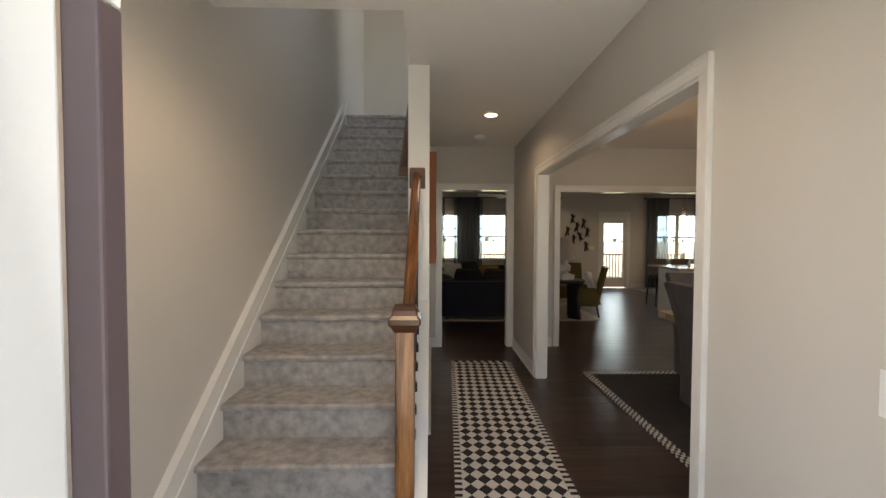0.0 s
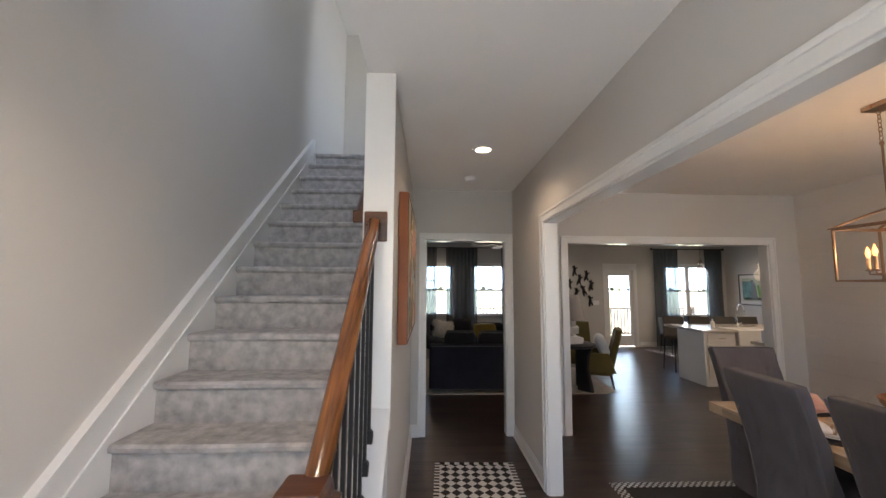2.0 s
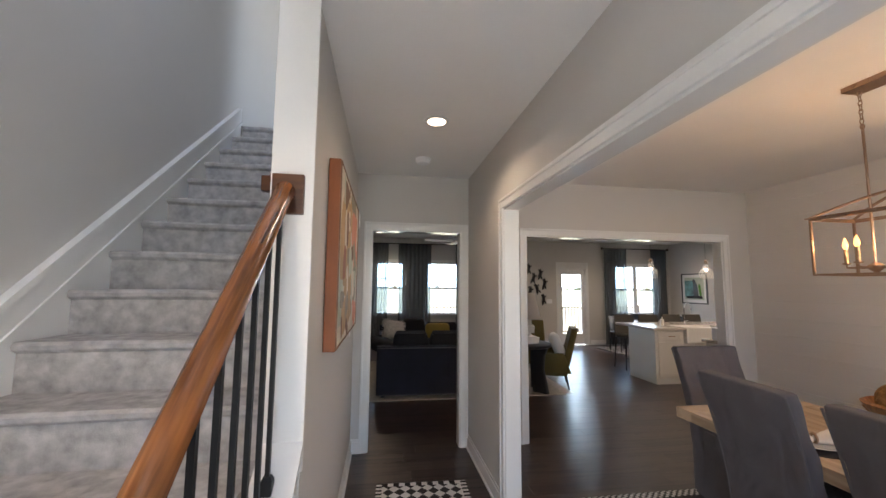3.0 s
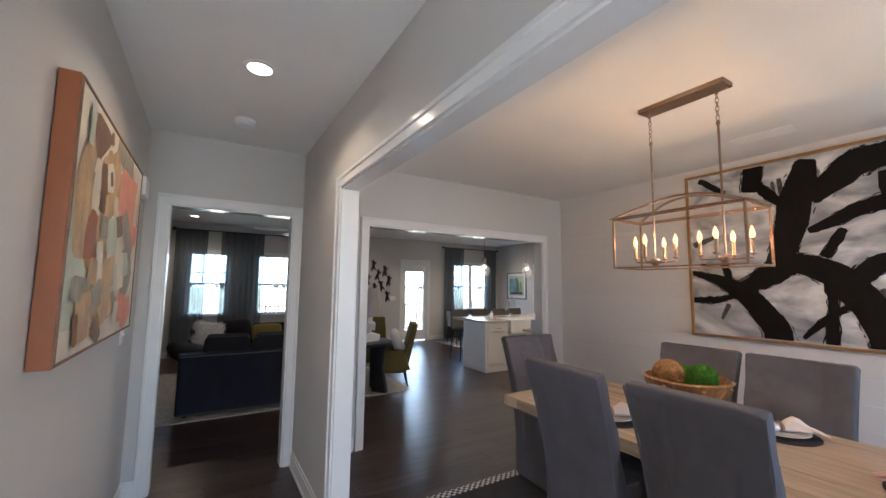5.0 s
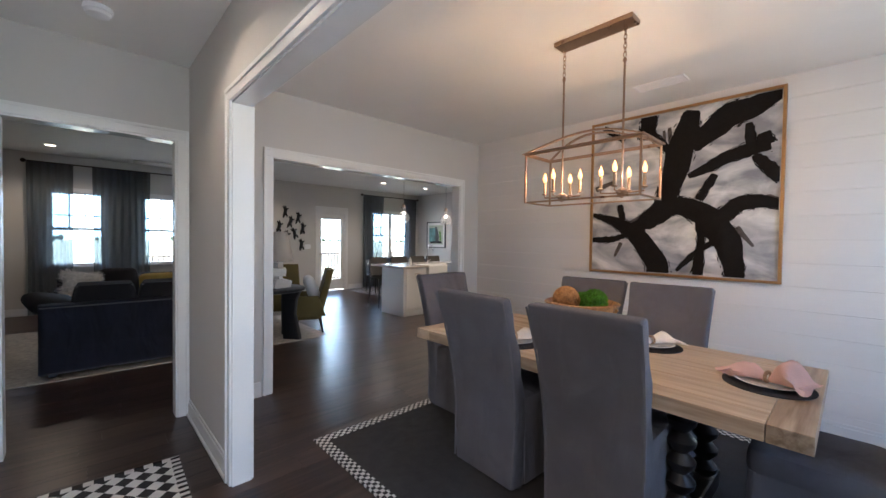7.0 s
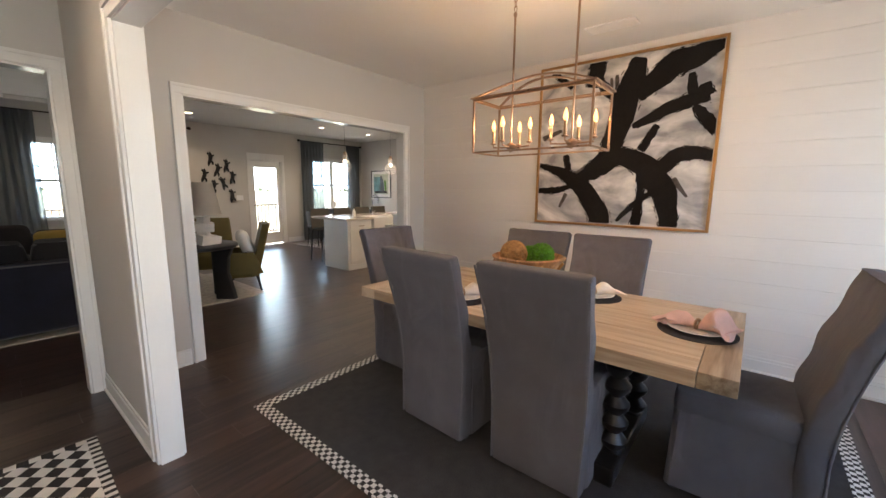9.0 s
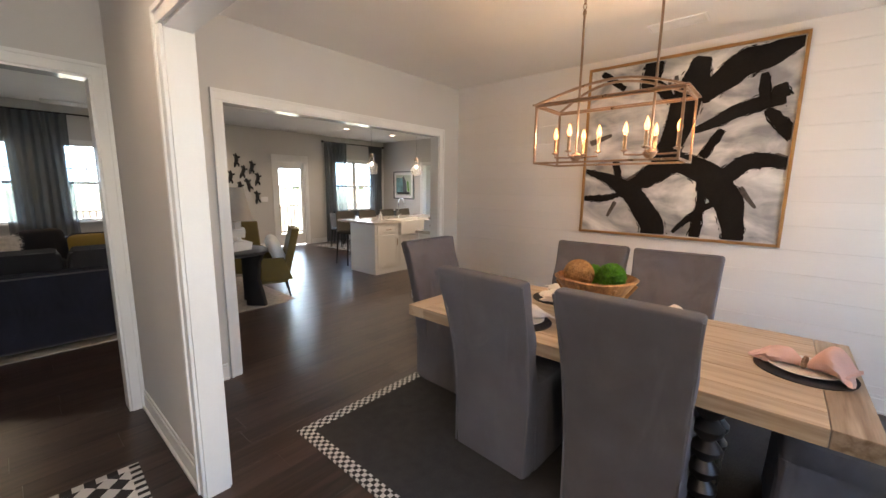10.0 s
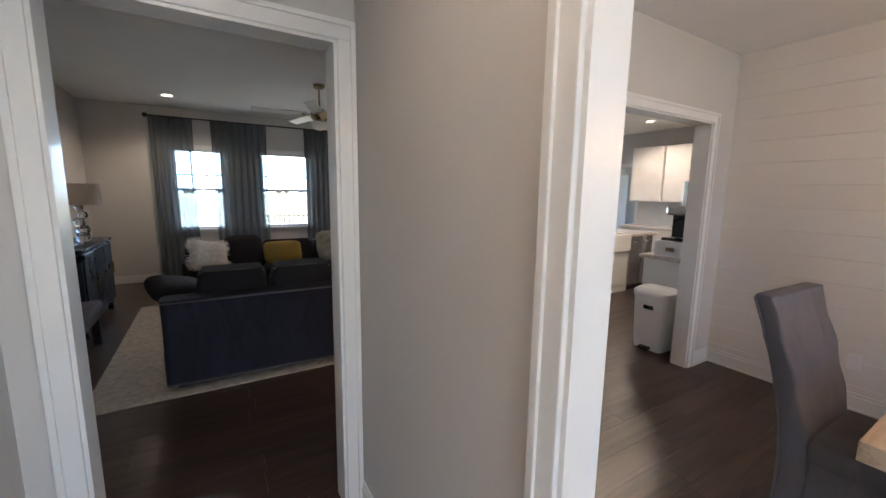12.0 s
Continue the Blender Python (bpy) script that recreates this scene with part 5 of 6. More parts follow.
def sofa(at, w, label, d=0.95, arms=(1, 1), cushions=3, rise=0.0):
    """Low velvet sofa; faces local +y, its back at y = 0."""
    th = thing("sofa", label, "sofa", at, "sectional sofa")
    bm = bm_new()
    loft(bm, [[(x, y + d / 2, z) for x, y in rrect(w, d, 0.05)] for z in (0.04, 0.06, 0.28, 0.30)])
    part("base", bm, "sofa", th, smooth=True)
    bm = bm_new()
    loft(bm, [[(x, y + 0.10 - 0.05 * t, 0.3 + 0.42 * t) for x, y in rrect(w - 0.01, 0.2, 0.06)] for t in (0, 0.3, 0.7, 0.93, 1.0)])
    part("back_frame", bm, "sofa", th, smooth=True)
    bm = bm_new()
    tube(bm, [(-w / 2 + 0.02, -0.045, 0.70), (0, -0.05, 0.705), (w / 2 - 0.02, -0.045, 0.70)], 0.008)
    part("welt", bm, "sofa_pipe", th, smooth=True)
    bm = bm_new()
    tube(bm, [(-w / 2 + 0.02, -0.004, 0.045), (0, -0.004, 0.045), (w / 2 - 0.02, -0.004, 0.045)], 0.007)
    part("welt", bm, "sofa_pipe", th, smooth=True)
    for s, on in zip((-1, 1), arms):
        if on:
            bm = bm_new()
            loft(bm, [[(s * (w / 2 - 0.11) + x, y + d / 2, 0.3 + 0.3 * t) for x, y in rrect(0.22, d, 0.07)] for t in (0, 0.4, 0.85, 1.0)])
            part("arm", bm, "sofa", th, smooth=True)
    inner = w - 0.22 * sum(arms)
    cx0 = -w / 2 + 0.22 * arms[0]
    cw = inner / cushions
    for i in range(cushions):
        c = cx0 + cw * (i + 0.5)
        bm = bm_new()
        cushion(bm, (c, d / 2 + 0.12, 0.30), cw - 0.01, d - 0.26, 0.17, 0.2)
        part("seat_cushion", bm, "sofa_cush", th, smooth=True)
        bm = bm_new()
        cushion(bm, (0, 0, 0), cw - 0.01, 0.22, 0.33 + rise, 0.12, m=pose(c, 0.27, 0.45, 8, 0, 0))
        bc_ = part("back_cushion", bm, "sofa_cush", th, smooth=True)
        bm = bm_new()
        tube(bm, [pose(c, 0.27, 0.45, 8, 0, 0) @ Vector((x, -0.075, 0.325 + rise - 0.02 * (2 * x / cw) ** 4 + 0.006 * math.sin(17 * x + i))) for x in [(-0.44 + 0.88 * k / 10) * cw for k in range(11)]], 0.006, 6)
        part("welt", bm, "sofa_pipe", bc_, smooth=True)
    for x in (-w / 2 + 0.1, w / 2 - 0.1):
        for y in (0.08, d - 0.08):
            boxes("foot", "blackwood", th, (x - 0.03, x + 0.03, y - 0.03, y + 0.03, 0, 0.045))
    return th


sofa(pose(2.02, 7.36, 0.012, 0, 0, -2), 2.08, "navy velvet sofa with grey welting, back to the hall", arms=(1, 1), cushions=3, rise=0.12)
sofa(pose(2.35, 10.62, 0.012, 0, 0, 180), 2.7, "navy velvet sofa below the curtained windows", arms=(1, 1), cushions=3)


def pillow(at, w, h, material, label, fuzz=0):
    th = thing("throw_pillow", label, "pillow", at, "throw pillows")
    bm = bm_new()
    rings = []
    for i in range(9):
        t = i / 8 * 2 - 1
        s = max(0.05, 1 - abs(t) ** 2.6)
        rings.append([(x * (0.62 + 0.38 * s), y * (0.62 + 0.38 * s), 0.085 * t) for x, y in [(w / 2 * math.copysign(abs(math.cos(a)) ** 0.4, math.cos(a)), h / 2 * math.copysign(abs(math.sin(a)) ** 0.4, math.sin(a))) for a in [2 * math.pi * j / 28 for j in range(28)]]])
    loft(bm, rings)
    part("cover", bm, material, th, smooth=True)
    if fuzz:
        rnd = random.Random(8)
        bm = bm_new()
        for i in range(fuzz):
            a, t = rnd.uniform(0, 6.28), rnd.uniform(-0.9, 0.9)
            s = 0.62 + 0.38 * (1 - abs(t) ** 2.6)
            k = math.sqrt(rnd.random()) if abs(t) > 0.6 else 1
            p = Vector((w / 2 * s * k * math.copysign(abs(math.cos(a)) ** 0.4, math.cos(a)), h / 2 * s * k * math.copysign(abs(math.sin(a)) ** 0.4, math.sin(a)), 0.085 * t))
            rod(bm, p, p + Vector((p.x * 0.2 + rnd.gauss(0, 0.012), p.y * 0.2 + rnd.gauss(0, 0.012), p.z * 0.4 + rnd.gauss(0, 0.012))), 0.004, 3, 0.0008)
        part("fur", bm, material, th, kind="stuff")


pillow(pose(1.30, 9.75, 0.70, 62, 12, 20), 0.44, 0.38, "fur", "fluffy white fur throw pillow on the sofa", 900)
pillow(pose(2.22, 9.93, 0.66, 68, 0, 2), 0.52, 0.32, "mustard", "mustard yellow lumbar pillow on the sofa")
pillow(pose(1.72, 9.98, 0.70, 70, 0, 8), 0.48, 0.44, "sofa_cush", "charcoal throw pillow on the sofa")
pillow(pose(2.95, 9.95, 0.72, 70, -5, -6), 0.48, 0.46, "olive_p", "grey-green throw pillow on the sofa")
pillow(pose(1.06, 8.05, 0.66, 20, 14, 25), 0.46, 0.34, "sofa_cush", "dark brown throw pillow on the sofa arm")
bn = thing("bench", "low bench with grey upholstered top by the living wall", "bench")
boxes("cushion_top", "slip", bn, (-0.22, 0.36, 7.55, 8.98, 0.34, 0.43), bev=0.02)
boxes("apron", "blackwood", bn, (-0.20, 0.34, 7.57, 8.96, 0.26, 0.34), bev=0.004)
for bx in (-0.17, 0.31):
    for by in (7.62, 8.90):
        boxes("leg", "blackwood", bn, (bx - 0.03, bx + 0.03, by - 0.03, by + 0.03, 0.0, 0.26), bev=0.004)


def plain_rug(name, cx, cy, w, d, a, material, label, h=0.012):
    th = thing(name, label, "rug", pose(cx, cy, 0, 0, 0, a))
    boxes("woven_field", material, th, (-w / 2, w / 2, -d / 2, d / 2, 0, h), bev=0.004)


plain_rug("living_rug", 2.15, 8.72, 3.3, 2.86, 0, "beige_rug", "beige textured rug under the sectional sofa", 0.010)
plain_rug("seating_rug", 3.00, 8.30, 1.90, 1.85, 0, "pale_rug", "pale patterned rug under the round table", 0.006)
plain_rug("breakfast_rug", 7.75, 10.75, 2.1, 1.5, 4, "runner", "black and white patterned rug under the breakfast table")


def ceiling_fan():
    th = thing("ceiling_fan", "brass ceiling fan with pale blades at rest", "ceiling fan", pose(2.62, 9.15, GC))
    bm = bm_new()
    lathe(bm, [(0.012, -0.30), (0.012, -0.06), (0.05, -0.05), (0.07, -0.03), (0.07, -0.001)], k=18)
    part("downrod", bm, "brass", th, smooth=True)
    bm = bm_new()
    lathe(bm, [(0.03, -0.45), (0.085, -0.44), (0.11, -0.40), (0.11, -0.34), (0.07, -0.30), (0.02, -0.285)], k=22)
    part("motor", bm, "brass", th, smooth=True)
    bm = bm_new()
    lathe(bm, [(0.01, -0.555), (0.07, -0.54), (0.11, -0.50), (0.12, -0.46), (0.05, -0.45)], k=22)
    part("light_bowl", bm, "plate", th, smooth=True)
    for k in range(5):
        bm = bm_new()
        box(bm, 0.16, 0.78, -0.065, 0.065, -0.004, 0.004, 0.003)
        bmesh.ops.transform(bm, matrix=pose(0, 0, -0.37, 0, 0, 33 + 72 * k) @ pose(0, 0, 0, 12, 0, 0), verts=bm.verts)
        bl = part("blade", bm, "blade", th)
        bm = bm_new()
        box(bm, 0.08, 0.22, -0.02, 0.02, -0.008, -0.004)
        bmesh.ops.transform(bm, matrix=pose(0, 0, -0.37, 0, 0, 33 + 72 * k) @ pose(0, 0, 0, 12, 0, 0), verts=bm.verts)
        part("blade_arm", bm, "brass", bl)


ceiling_fan()


def dresser():
    th = thing("sideboard", "blue-black lacquered sideboard with drawers against the wall", "sideboard", pose(0, 0, 0))
    x0, x1, y0, y1 = -0.23, 0.24, 9.05, 10.35
    boxes("body", "dresser", th, (x0, x1 - 0.02, y0, y1, 0.12, 0.90), bev=0.006)
    boxes("top", "dresser", th, (x0, x1 + 0.01, y0 - 0.02, y1 + 0.02, 0.90, 0.93), bev=0.006)
    for i in range(3):
        ya = y0 + 0.03 + i * (y1 - y0 - 0.06) / 3
        yb = ya + (y1 - y0 - 0.06) / 3 - 0.02
        dr = boxes("door", "dresser", th, (x1 - 0.02, x1, ya, yb, 0.16, 0.87), bev=0.004)
        boxes("handle", "brass", dr, (x1, x1 + 0.02, yb - 0.05, yb - 0.035, 0.48, 0.62), bev=0.003)
    for y in (y0 + 0.05, y1 - 0.05):
        for x in (x0 + 0.04, x1 - 0.06):
            boxes("leg", "dresser", th, (x - 0.025, x + 0.025, y - 0.025, y + 0.025, 0, 0.12))


dresser()


def table_lamp(at, base_mat, shade_r, shade_h, base_h, label, stacked=False):
    th = thing("table_lamp", label, "table lamp", at)
    bm = bm_new()
    rnd = random.Random(2)
    if stacked:
        z = 0.0
        for w, h, a in ((0.27, 0.12, 20), (0.13, 0.07, 50), (0.21, 0.10, -15), (0.12, 0.09, 35)):
            q = pose(0, 0, z, rnd.uniform(-8, 8), rnd.uniform(-8, 8), a)
            vs = box(bm, -w / 2, w / 2, -w / 2.4, w / 2.4, 0, h)
            bmesh.ops.transform(bm, matrix=q, verts=vs)
            z += h * 0.92
    else:
        for i in range(5):
            z = 0.03 + base_h * 0.85 * i / 4
            sphere(bm, (0.02 * math.sin(2.4 * i), 0.02 * math.cos(2.4 * i), z + 0.02), 0.078 - 0.008 * i, 7, 4, (1, 0.8, 0.9))
    part("base", bm, base_mat, th)
    bm = bm_new()
    rod(bm, (0, 0, base_h * 0.8), (0, 0, base_h + 0.12), 0.006)
    part("stem", bm, "nickel", th)
    bm = bm_new()
    loft(bm, [ring((0, 0, base_h + 0.02 + shade_h * t), shade_r * (1 - (0.38 if stacked else 0.06) * t), 28) for t in (0, 0.5, 1)], cap=False)
    bmesh.ops.solidify(bm, geom=bm.faces[:], thickness=0.003)
    part("shade", bm, "shade", th, smooth=True)


table_lamp(pose(0.08, 9.88, 0.93), "crystal", 0.20, 0.24, 0.40, "crystal table lamp with a drum shade on the sideboard")
table_lamp(pose(3.30, 7.60, 0.725), "plaster", 0.21, 0.40, 0.36, "stacked white plaster table lamp with tapered shade on the round table", True)

rt = thing("round_table", "black round pedestal table with slab legs", "table", pose(3.25, 7.68, 0.008))
bm = bm_new()
lathe(bm, [(0.43, 0), (0.45, 0.012), (0.45, 0.04), (0.43, 0.05)], (0, 0, 0.665), 40)
part("tabletop", bm, "blackwood", rt, smooth=True)
for k in range(5):
    bm = bm_new()
    q = pose(0, 0, 0, 0, 0, 72 * k + 20)
    rings = [[q @ Vector((x * k2 + 0.26 + o, y, z)) for x, y in rrect(0.20, 0.08, 0.012, 2)] for z, o, k2 in ((0, 0.06, 1.25), (0.12, 0.05, 1.1), (0.35, 0.02, 0.85), (0.55, 0.03, 0.95), (0.665, 0.06, 1.2))]
    loft(bm, rings)
    part("leg", bm, "blackwood", rt, smooth=True)
for nm, x, y, r, h, mt, lab in (("vase", 3.10, 7.50, 0.075, 0.13, "blackpl", "small dark bowl on the round table"),):
    v = thing(nm, lab, "vase", pose(x, y, 0.724))
    bm = bm_new()
    lathe(bm, [(r * 0.5, 0), (r, h * 0.4), (r * 0.9, h * 0.8), (r * 0.55, h), (r * 0.5, h * 0.97)], k=18)
    part("body", bm, mt, v, smooth=True)


def accent_chair(at, label):
    """Olive wing-back chair on splayed legs; faces local +y."""
    th = thing("accent_chair", label, "chair", at, "olive accent chairs")
    bm = bm_new()
    cushion(bm, (0, 0.02, 0.20), 0.54, 0.56, 0.27, 0.10)
    part("seat", bm, "olive", th, smooth=True)
    bm = bm_new()
    loft(bm, [[(x * (1 - 0.12 * t * t), y - 0.25 - 0.14 * t + 0.10 * (2 * x / 0.6) ** 2 * (1 - 0.5 * t), 0.22 + 0.72 * t) for x, y in rrect(0.58, 0.10, 0.03, 4)] for t in (0, 0.2, 0.45, 0.7, 0.92, 1.0)])
    part("backrest", bm, "olive", th, smooth=True)
    for s in (-1, 1):
        bm = bm_new()
        loft(bm, [[(s * 0.29 + x, y - 0.02, z) for x, y in rrect(0.05, 0.46 - (z - 0.36) * 0.7, 0.02, 3)] for z in (0.26, 0.45, 0.56)])
        part("arm", bm, "olive", th, smooth=True)
    for x in (-0.22, 0.22):
        for y in (-0.2, 0.22):
            bm = bm_new()
            rod(bm, (x * 1.15, y * 1.25, 0), (x, y, 0.24), 0.013, 8, 0.022)
            part("leg", bm, "blackwood", th, smooth=True)
    return th


ac = accent_chair(pose(3.80, 7.82, 0.008, 0, 0, 68), "olive velvet accent chair with a white pillow")
tagged(copy_thing(ac, pose(3.80, 8.75, 0.008, 0, 0, 158)), "olive velvet accent chair behind the round table")
pillow(pose(3.88, 7.78, 0.66, 68, 0, 68), 0.40, 0.40, "white_fab", "white square pillow on the olive chair")

rnd_o = random.Random(5)
for x, z in ((5.02, 2.08), (5.35, 1.94), (4.87, 1.70), (5.15, 1.83), (5.47, 1.67), (5.05, 1.46), (5.26, 1.54), (5.44, 1.25)):
    th = thing("wall_ornament", "small black curled metal ornament on the beige wall", "wall ornament", pose(x, EY, z), "wall ornaments")
    bm = bm_new()
    a = rnd_o.uniform(-0.35, 0.35)
    q = pose(0, 0, 0, 0, 25 * a * 2, 0)
    for leaf in (((-0.035, -0.16, 0.010), (-0.02, -0.08, 0.034), (0.005, 0.0, 0.042), (0.0, 0.09, 0.040), (-0.015, 0.16, 0.012)),
                 ((0.01, -0.02, 0.016), (0.045, -0.07, 0.028), (0.06, -0.13, 0.010)),
                 ((0.0, 0.04, 0.016), (0.05, 0.075, 0.032), (0.075, 0.11, 0.010)),
                 ((-0.01, 0.07, 0.014), (-0.045, 0.10, 0.026), (-0.06, 0.14, 0.008))):
        loft(bm, [[q @ Vector((x + w * math.cos(u), -0.03 + 0.4 * w * math.sin(u), z)) for u in [2 * math.pi * k / 8 for k in range(8)]] for x, z, w in leaf])
    rod(bm, (0.0, 0.0, 0.05), (0.0, -0.03, 0.05), 0.008, 6)
    part("leaf_form", bm, "iron", th, smooth=True)

# ---- kitchen and breakfast area ----


def shaker(th, axis_y, x0, x1, z0, z1, handle, drawer=False, name="door"):
    """Shaker front facing -y at axis_y."""
    d = boxes(name, "cab", th, (x0, x0 + 0.05, axis_y - 0.02, axis_y, z0, z1), (x1 - 0.05, x1, axis_y - 0.02, axis_y, z0, z1), (x0 + 0.05, x1 - 0.05, axis_y - 0.02, axis_y, z0, z0 + 0.05), (x0 + 0.05, x1 - 0.05, axis_y - 0.02, axis_y, z1 - 0.05, z1), (x0 + 0.05, x1 - 0.05, axis_y - 0.012, axis_y, z0 + 0.05, z1 - 0.05), bev=0.0015)
    if drawer:
        boxes("handle", "nickel", d, ((x0 + x1) / 2 - 0.06, (x0 + x1) / 2 + 0.06, axis_y - 0.045, axis_y - 0.035, (z0 + z1) / 2 - 0.006, (z0 + z1) / 2 + 0.006), bev=0.002)
    else:
        boxes("handle", "nickel", d, (handle - 0.006, handle + 0.006, axis_y - 0.045, axis_y - 0.035, z1 - 0.2, z1 - 0.08), bev=0.002)


IY = 7.69
isl = thing("island_cabinet", "white shaker kitchen island cabinet", "cabinet")
boxes("body", "cab", isl, (5.60, 6.13, IY, 8.38, 0.09, 0.885), bev=0.002)
boxes("plinth", "trim", isl, (5.585, 6.14, IY - 0.012, 8.39, 0, 0.09), bev=0.002)
boxes("end_panel", "cab", isl, (5.585, 5.60, IY - 0.005, 8.385, 0.09, 0.885), bev=0.002)
shaker(isl, IY, 5.64, 6.11, 0.71, 0.86, 0, True, "drawer")
shaker(isl, IY, 5.64, 6.11, 0.12, 0.69, 6.07)
snk = thing("sink_cabinet", "white shaker sink cabinet with two doors", "cabinet")
boxes("body", "cab", snk, (6.135, 7.09, IY, 8.38, 0.09, 0.66), bev=0.002)
boxes("plinth", "trim", snk, (6.14, 7.09, IY - 0.012, 8.39, 0, 0.09), bev=0.002)
shaker(snk, IY, 6.16, 6.605, 0.12, 0.64, 6.565)
shaker(snk, IY, 6.615, 7.06, 0.12, 0.64, 6.655)
fs = thing("farm_sink", "white fireclay apron-front sink", "sink")
boxes("apron", "sinkm", fs, (6.16, 7.07, IY - 0.05, IY + 0.02, 0.665, 0.93), bev=0.012)
boxes("bowl_wall", "sinkm", fs, (6.16, 6.185, IY + 0.02, IY + 0.42, 0.665, 0.925), (7.045, 7.07, IY + 0.02, IY + 0.42, 0.665, 0.925), (6.16, 7.07, IY + 0.42, IY + 0.445, 0.665, 0.925), (6.16, 7.07, IY + 0.02, IY + 0.42, 0.665, 0.69))
dw = thing("dishwasher", "stainless steel dishwasher in the island", "dishwasher")
boxes("body", "steel", dw, (7.10, 7.70, IY - 0.02, 8.3, 0.09, 0.885), bev=0.004)
bm = bm_new()
tube(bm, [(7.16, IY - 0.02, 0.80), (7.16, IY - 0.06, 0.80), (7.64, IY - 0.06, 0.80), (7.64, IY - 0.02, 0.80)], 0.01)
part("handle", bm, "steel", dw, smooth=True)
boxes("toe_kick", "blackpl", dw, (7.10, 7.70, IY + 0.02, 8.3, 0, 0.085))
ie = thing("island_end", "white island end panel", "cabinet")
boxes("panel", "cab", ie, (7.705, 7.76, IY - 0.005, 8.385, 0, 0.885), bev=0.002)
wt = thing("island_worktop", "pale quartz island worktop with seating overhang", "worktop")
boxes("slab", "quartz", wt, (5.54, 6.158, IY - 0.035, 8.72, 0.887, 0.927), (7.072, 7.80, IY - 0.035, 8.72, 0.887, 0.927), (6.158, 7.072, IY + 0.447, 8.72, 0.887, 0.927), bev=0.004)
fc = thing("faucet", "chrome gooseneck kitchen faucet on the island", "faucet", pose(6.62, 8.22, 0.927))
bm = bm_new()
tube(bm, [(0, 0, 0), (0, 0, 0.30), (0, -0.03, 0.38), (0, -0.09, 0.41), (0, -0.15, 0.38), (0, -0.17, 0.30), (0, -0.17, 0.22)], 0.013, 10)
part("spout", bm, "chrome", fc, smooth=True)
bm = bm_new()
lathe(bm, [(0.03, 0), (0.03, 0.01), (0.018, 0.02), (0.018, 0.06)], k=16)
part("base", bm, "chrome", fc, smooth=True)
bm = bm_new()
rod(bm, (0.015, 0, 0.05), (0.08, 0, 0.075), 0.007)
part("lever", bm, "chrome", fc, smooth=True)
bt = thing("soap_bottle", "white soap bottle beside the sink", "bottle", pose(6.02, 8.05, 0.927))
bm = bm_new()
lathe(bm, [(0.03, 0), (0.032, 0.01), (0.032, 0.1), (0.012, 0.12), (0.012, 0.15)], k=14)
part("body", bm, "plate", bt, smooth=True)


def stool(at, label):
    th = thing("bar_stool", label, "stool", at, "island stools")
    bm = bm_new()
    cushion(bm, (0, 0, 0.60), 0.42, 0.40, 0.07, 0.2)
    part("seat", bm, "gr_wood", th, smooth=True)
    bm = bm_new()
    loft(bm, [[(x * (1 - 0.1 * t * t), y + 0.19 + 0.05 * t - 0.08 * (2 * x / 0.44) ** 2, 0.64 + 0.40 * t) for x, y in rrect(0.46, 0.045, 0.015, 4)] for t in (0, 0.4, 0.75, 0.93, 1)])
    part("backrest", bm, "gr_wood", th, smooth=True)
    for x in (-0.17, 0.17):
        for y in (-0.16, 0.16):
            bm = bm_new()
            rod(bm, (x * 1.2, y * 1.2, 0), (x, y, 0.61), 0.012, 8, 0.018)
            part("leg", bm, "blackwood", th, smooth=True)
    bm = bm_new()
    tube(bm, [(-0.19, -0.18, 0.22), (0.19, -0.18, 0.22)], 0.008)
    part("footrest", bm, "blackwood", th)
    return th


s0 = stool(pose(5.95, 8.92, 0), "taupe upholstered island stool with rounded back")
for x in (6.5, 7.05, 7.55):
    copy_thing(s0, pose(x, 8.92 + 0.02 * (x - 6), 0, 0, 0, 3 * (x - 6.7)))


def pendant(x, y):
    th = thing("pendant_light", "seeded glass pendant light with a lit bulb over the island", "pendant light", pose(x, y, GC), "island pendants")
    bm = bm_new()
    lathe(bm, [(0.06, -0.02), (0.06, -0.001)], k=20)
    part("canopy", bm, "bronze", th, smooth=True)
    bm = bm_new()
    rod(bm, (0, 0, -0.02), (0, 0, -0.70), 0.0025)
    part("cord", bm, "bronze", th)
    bm = bm_new()
    lathe(bm, [(0.03, -0.78), (0.032, -0.72), (0.012, -0.70)], k=16)
    part("socket", bm, "nickel", th, smooth=True)
    bm = bm_new()
    loft(bm, [ring((0, 0, z), r, 24) for r, z in ((0.05, -1.09), (0.10, -1.07), (0.125, -1.0), (0.115, -0.93), (0.06, -0.87), (0.04, -0.82), (0.055, -0.77), (0.045, -0.74))], cap=False)
    bmesh.ops.solidify(bm, geom=bm.faces[:], thickness=0.003)
    gl = part("globe", bm, "seeded", th, "clear seeded glass globe", smooth=True)
    gl.visible_shadow = False
    bm = bm_new()
    sphere(bm, (0, 0, -0.90), 0.032, 12, 8, (1, 1, 1.2))
    part("bulb", bm, "can", th, smooth=True)


pendant(6.15, 8.45)
pendant(7.35, 8.45)

